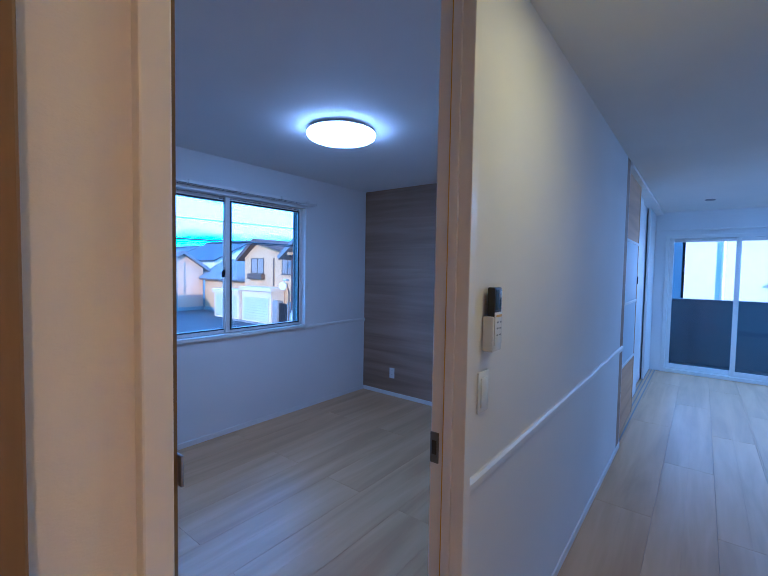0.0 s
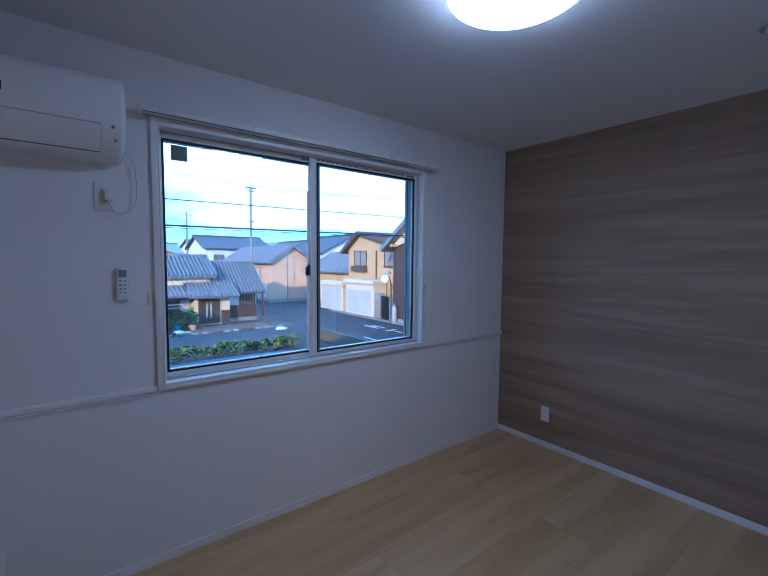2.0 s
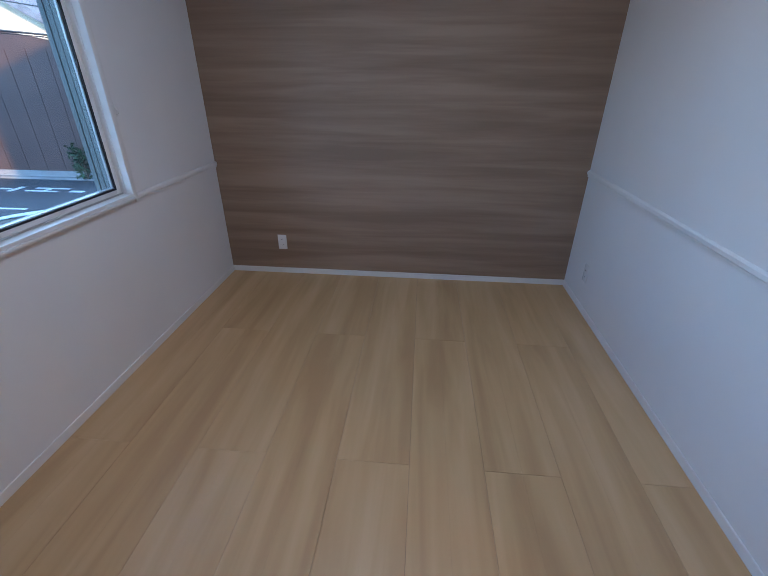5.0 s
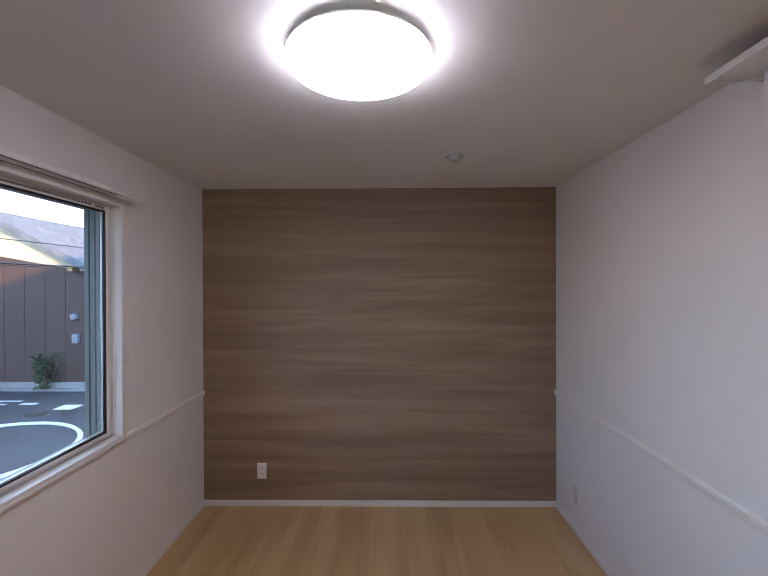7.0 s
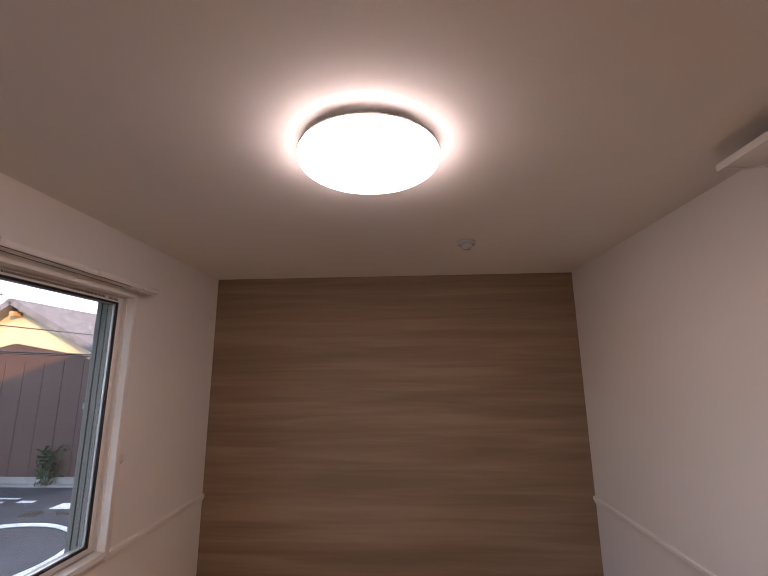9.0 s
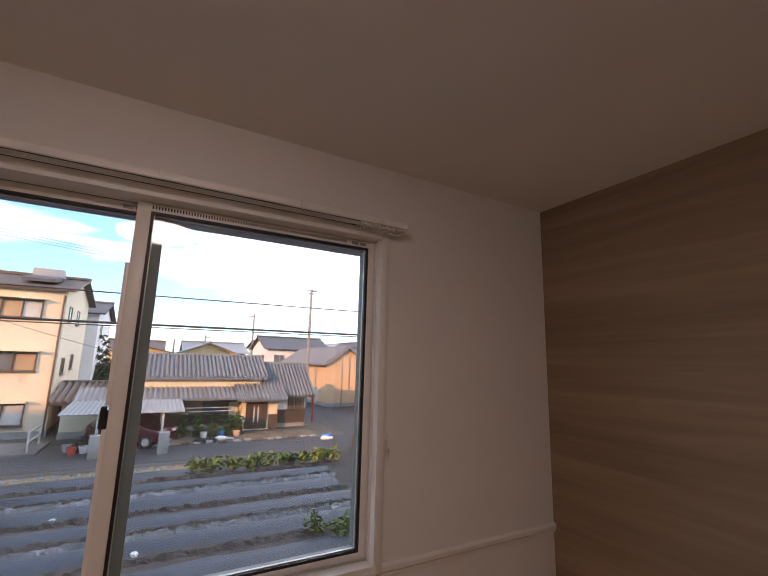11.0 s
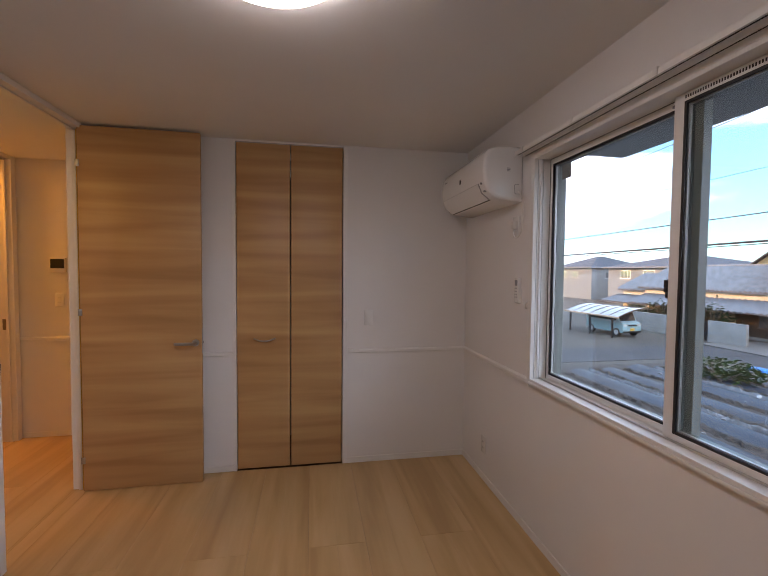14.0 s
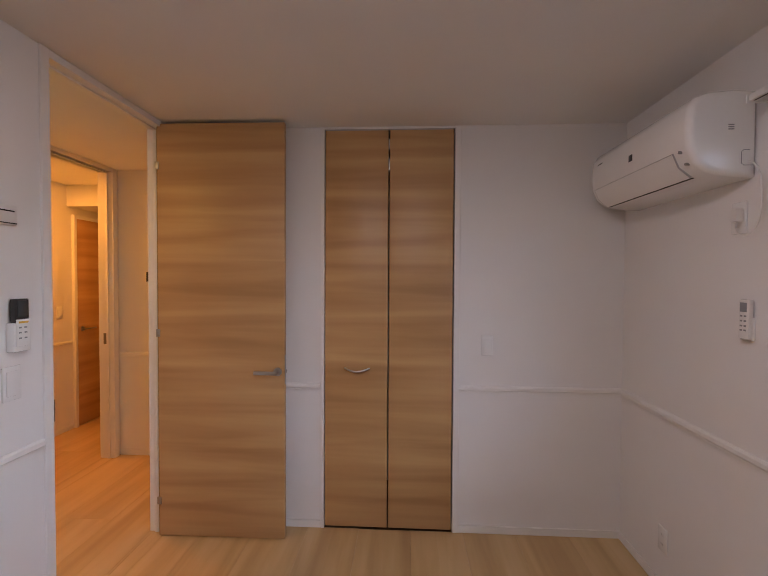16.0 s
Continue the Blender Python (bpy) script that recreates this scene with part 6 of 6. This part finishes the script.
# distant houses
for i, (x0, y0, w, d, ze, zr, wall, roof) in enumerate((
        (-66, 26, 9, 8, 2.6, 4.2, M_STUCCO2, M_SLATE), (-62, 14.5, 9, 8, 2.8, 4.3, M_STUCCO2, M_SLATE), (-55, 26, 10, 9, 2.4, 4.6, M_STUCCO2, M_SLATE),
        (-74, 6, 9, 8, 2.2, 3.6, M_GWALL, M_TILE), (-58, 4.5, 8, 6, 1.9, 3.0, M_YWALL, M_TILE), (-78, -6, 9, 9, 2.2, 3.6, M_PLASTER, M_TILEB),
        (-70, -2, 7, 6, 2.0, 2.6, M_YWALL, M_SLATE), (-84, 18, 10, 9, 3.4, 4.6, M_STUCCO2, M_SLATE), (-95, 34, 12, 9, 3.5, 5.0, M_GWALL, M_TILE),
        (-70, -22, 10, 9, 2.0, 3.4, M_GWALL, M_SLATE), (-80, -38, 12, 9, 2.4, 3.8, M_GWALL, M_SLATE), (-44, 30, 9, 8, 2.6, 4.4, M_YWALL, M_SLATE))):
    hh = gable_house("far_house", "distant two-storey house with dark roof", x0, x0 + w, y0, y0 + d, ze, zr, "y" if i % 2 else "x", wall, roof, 0.5, group="distant houses")
    for k in range(3):
        wall_window(hh, "+x", x0 + w, y0 + 0.8 + k * d / 3.4, y0 + 2.2 + k * d / 3.4, ze - 1.9, ze - 0.8, M_ALU, M_PANE, 1)
        wall_window(hh, "-y", y0, x0 + 0.8 + k * w / 3.4, x0 + 2.2 + k * w / 3.4, ze - 1.9, ze - 0.8, M_ALU, M_PANE, 1)

# white block beyond the balcony
wb = thing("house", (4.0, 20, G), "white flat-roofed house across from the balcony", "house")
part("wall", boxes([(0.1, 15.0, G, 9.0, 24, 4.6)]), M_STUCCO2, wb, smooth=False)
part("roof", boxes([(-0.1, 14.8, 4.6, 9.2, 24.2, 4.8)]), M_GWALL, wb, smooth=False)
wall_window(wb, "-y", 15.0, 1.9, 3.4, 1.25, 2.05, M_BRONZE, M_PALEPANE, 1)
part("drainpipe", tube(bmesh.new(), [(0.95, 14.9, 4.4), (0.95, 14.9, G)], 0.05, 8), M_ALU, wb)
wb2 = thing("house", (-2.5, 22, G), "grey-blue sided house across from the balcony", "house")
part("wall", boxes([(-6.0, 19.0, G, -0.1, 27, 3.6)]), M_GWALL, wb2, smooth=False)
part("roof", boxes([(-6.3, 18.7, 3.6, 0.0, 27, 3.8)]), M_SLATE, wb2, smooth=False)


# ---------------------------------------------------------------- poles and cables
def utility_pole(x, y, h, label, arms=((0.95, 1.3), (0.80, 1.1)), foot=0.17):
    t = thing("utility_pole", (x, y, G), label, "utility pole", "utility poles")
    part("pole", cyl(bmesh.new(), (x, y, G), (x, y, G + h), foot, foot * 0.65, 12), M_POLE, t)
    for f, w in arms:
        z = G + h * f
        a = part("crossarm", boxes([(x - 0.05, y - w / 2, z, x + 0.05, y + w / 2, z + 0.09)], 0.01), M_BRONZE, t, smooth=False)
        for k in range(4):
            yy = y - w / 2 + 0.1 + k * (w - 0.2) / 3
            part("insulator", lathe(bmesh.new(), [(0.03, z + 0.09), (0.055, z + 0.13), (0.03, z + 0.17), (0.05, z + 0.21), (0, z + 0.25)], (x, yy), 10), M_GREY, a)
    return t


lane_pole = utility_pole(-23.7, -7.75, 10.45, "slim concrete utility pole with crossarms beside the lane", ((0.830, 1.75), (0.805, 1.35)), foot=0.125)
for z, y1 in ((7.10, 0.75), (6.55, 0.62)):
    arm = part("side_arm", tube(bmesh.new(), [(-23.7, -7.75, z + 0.32), (-23.7, -7.75 + y1 * 0.5, z + 0.12), (-23.7, -7.75 + y1, z)], 0.045, 6), M_BRONZE, lane_pole, "dark one-sided arm")
    for f in (0.55, 1.0):
        part("insulator", lathe(bmesh.new(), [(0, z - 0.10), (0.055, z - 0.06), (0.035, z), (0.055, z + 0.06), (0, z + 0.14)], (-23.7, -7.75 + y1 * f), 10), M_GREY, arm)
part("foot_band", cyl(bmesh.new(), (-23.7, -7.75, G + 0.1), (-23.7, -7.75, G + 0.5), 0.14, n=12), M_RED, lane_pole, "red band at the foot")
utility_pole(-40.0, 15.4, 11.2, "tall thin concrete utility pole by the street", ((0.985, 1.2), (0.96, 0.7), (0.70, 0.7)))
for x, y, h in ((-62, 14.3, 10.7), (-70, 8.8, 7.6), (-72, 4.6, 7.0), (-60, 40, 9.0)):
    utility_pole(x, y, h, "distant concrete utility pole", ((0.95, 1.6),))


def cable(p, q, sag, r, label):
    p, q = Vector(p), Vector(q)
    pts = [p.lerp(q, i / 24) - Vector((0, 0, sag * 4 * (i / 24) * (1 - i / 24))) for i in range(25)]
    bm = tube(bmesh.new(), pts, r, 5)
    return single("cable", bm, M_WIRE, label, "cable", tuple(p), "overhead cables")


CX = -9.5       # the cables pass close to the block, over the field
def at_cx(y24, z24):
    f = (CX + 1.45) / (-24 + 1.45)
    return 2.6 + (y24 - 2.6) * f, 1.57 + (z24 - 1.57) * f


for zc, sl, r in ((4.93, 0.00925, 0.011), (3.50, 0.0086, 0.020), (3.37, 0.0088, 0.009)):
    y0, z0 = at_cx(-115, zc - sl * 115)
    y1, z1 = at_cx(115, zc + sl * 115)
    cable((CX, y0, z0), (CX, y1, z1), 0.15, r, "black overhead cable across the view")
for yy in (at_cx(-115, 0)[0], at_cx(115, 0)[0]):
    utility_pole(CX, yy, 7.4, "concrete utility pole carrying the near cables", ((0.92, 0.8),))
utility_pole(-23.7, -40.0, 11.2, "concrete utility pole beside the lane", ((0.95, 1.0),))
utility_pole(-26.0, 24.0, 9.8, "concrete utility pole behind the houses", ((0.95, 1.0),))
cable((-23.7, -40, 8.0), (-23.7, -7.7, 6.9), 0.5, 0.012, "thin overhead line to the pole")
for k in range(3):
    cable((-23.7, -7.9 + 0.25 * k, 7.0 + 0.1 * k), (-26.0, 24, 6.4 + 0.1 * k), 0.9, 0.010, "thin overhead line from the pole")
cable((-23.7, -40, 8.5), (-2.93, 8.0, 2.30), 0.05, 0.006, "thin service line to this block")
cable((-23.7, -7.7, 4.6), (-30.0, -13.0, 2.4), 0.2, 0.010, "service line to a house")
cable((-23.7, -7.7, 4.4), (-29.0, 5.0, 0.6), 0.3, 0.010, "service line to a house")
single("guard_rail", boxes([(-24.9, -2.0 - 0.02, G + 0.9, -24.8, -1.9, G + 1.0), (-24.9, -2.0, G, -24.82, -1.92, G + 1.0), (-27.0, -2.0, G, -26.92, -1.92, G + 1.0), (-27.0, -2.0, G + 0.9, -24.8, -1.92, G + 0.96), (-27.0, -2.0, G + 0.5, -24.8, -1.92, G + 0.56)], 0.01), M_ALU, "pale metal guard rail beside the house", "guard rail", (-25.9, -2.0, G))
for i, (x, y, m) in enumerate(((-24.2, -0.3, M_RED), (-24.4, 0.1, M_STUCCO2), (-25.0, -0.6, M_GREY), (-26.3, 5.2, M_STUCCO2), (-26.4, 6.1, M_BLUE), (-26.2, 6.9, M_OWALL))):
    p = thing("plant_pot", (x, y, G), "round plant pot on the ground by the house", "plant pot", "plant pots")
    part("pot", lathe(bmesh.new(), [(0, G), (0.13, G), (0.19, G + 0.32), (0.16, G + 0.32), (0.15, G + 0.28), (0, G + 0.28)], (x, y), 14), m, p)
    part("soil", lathe(bmesh.new(), [(0.15, G + 0.281), (0, G + 0.30)], (x, y), 14), M_SOIL, p)

# ---------------------------------------------------------------- floor boards, laid last
lay(W, E, S, N)
lay(E, HF, DY0, DY1)
lay(HF, 0.94, -0.30, 2.30)
lay(0.94, 1.04, -0.225, 0.56)
lay(1.04, 1.82, -3.2, 1.1)
lay(0.94, EAST, 2.30, 7.94)
lay(HF, 0.94, 2.30, 7.94)
lay(W, HF, 4.40, 7.95)
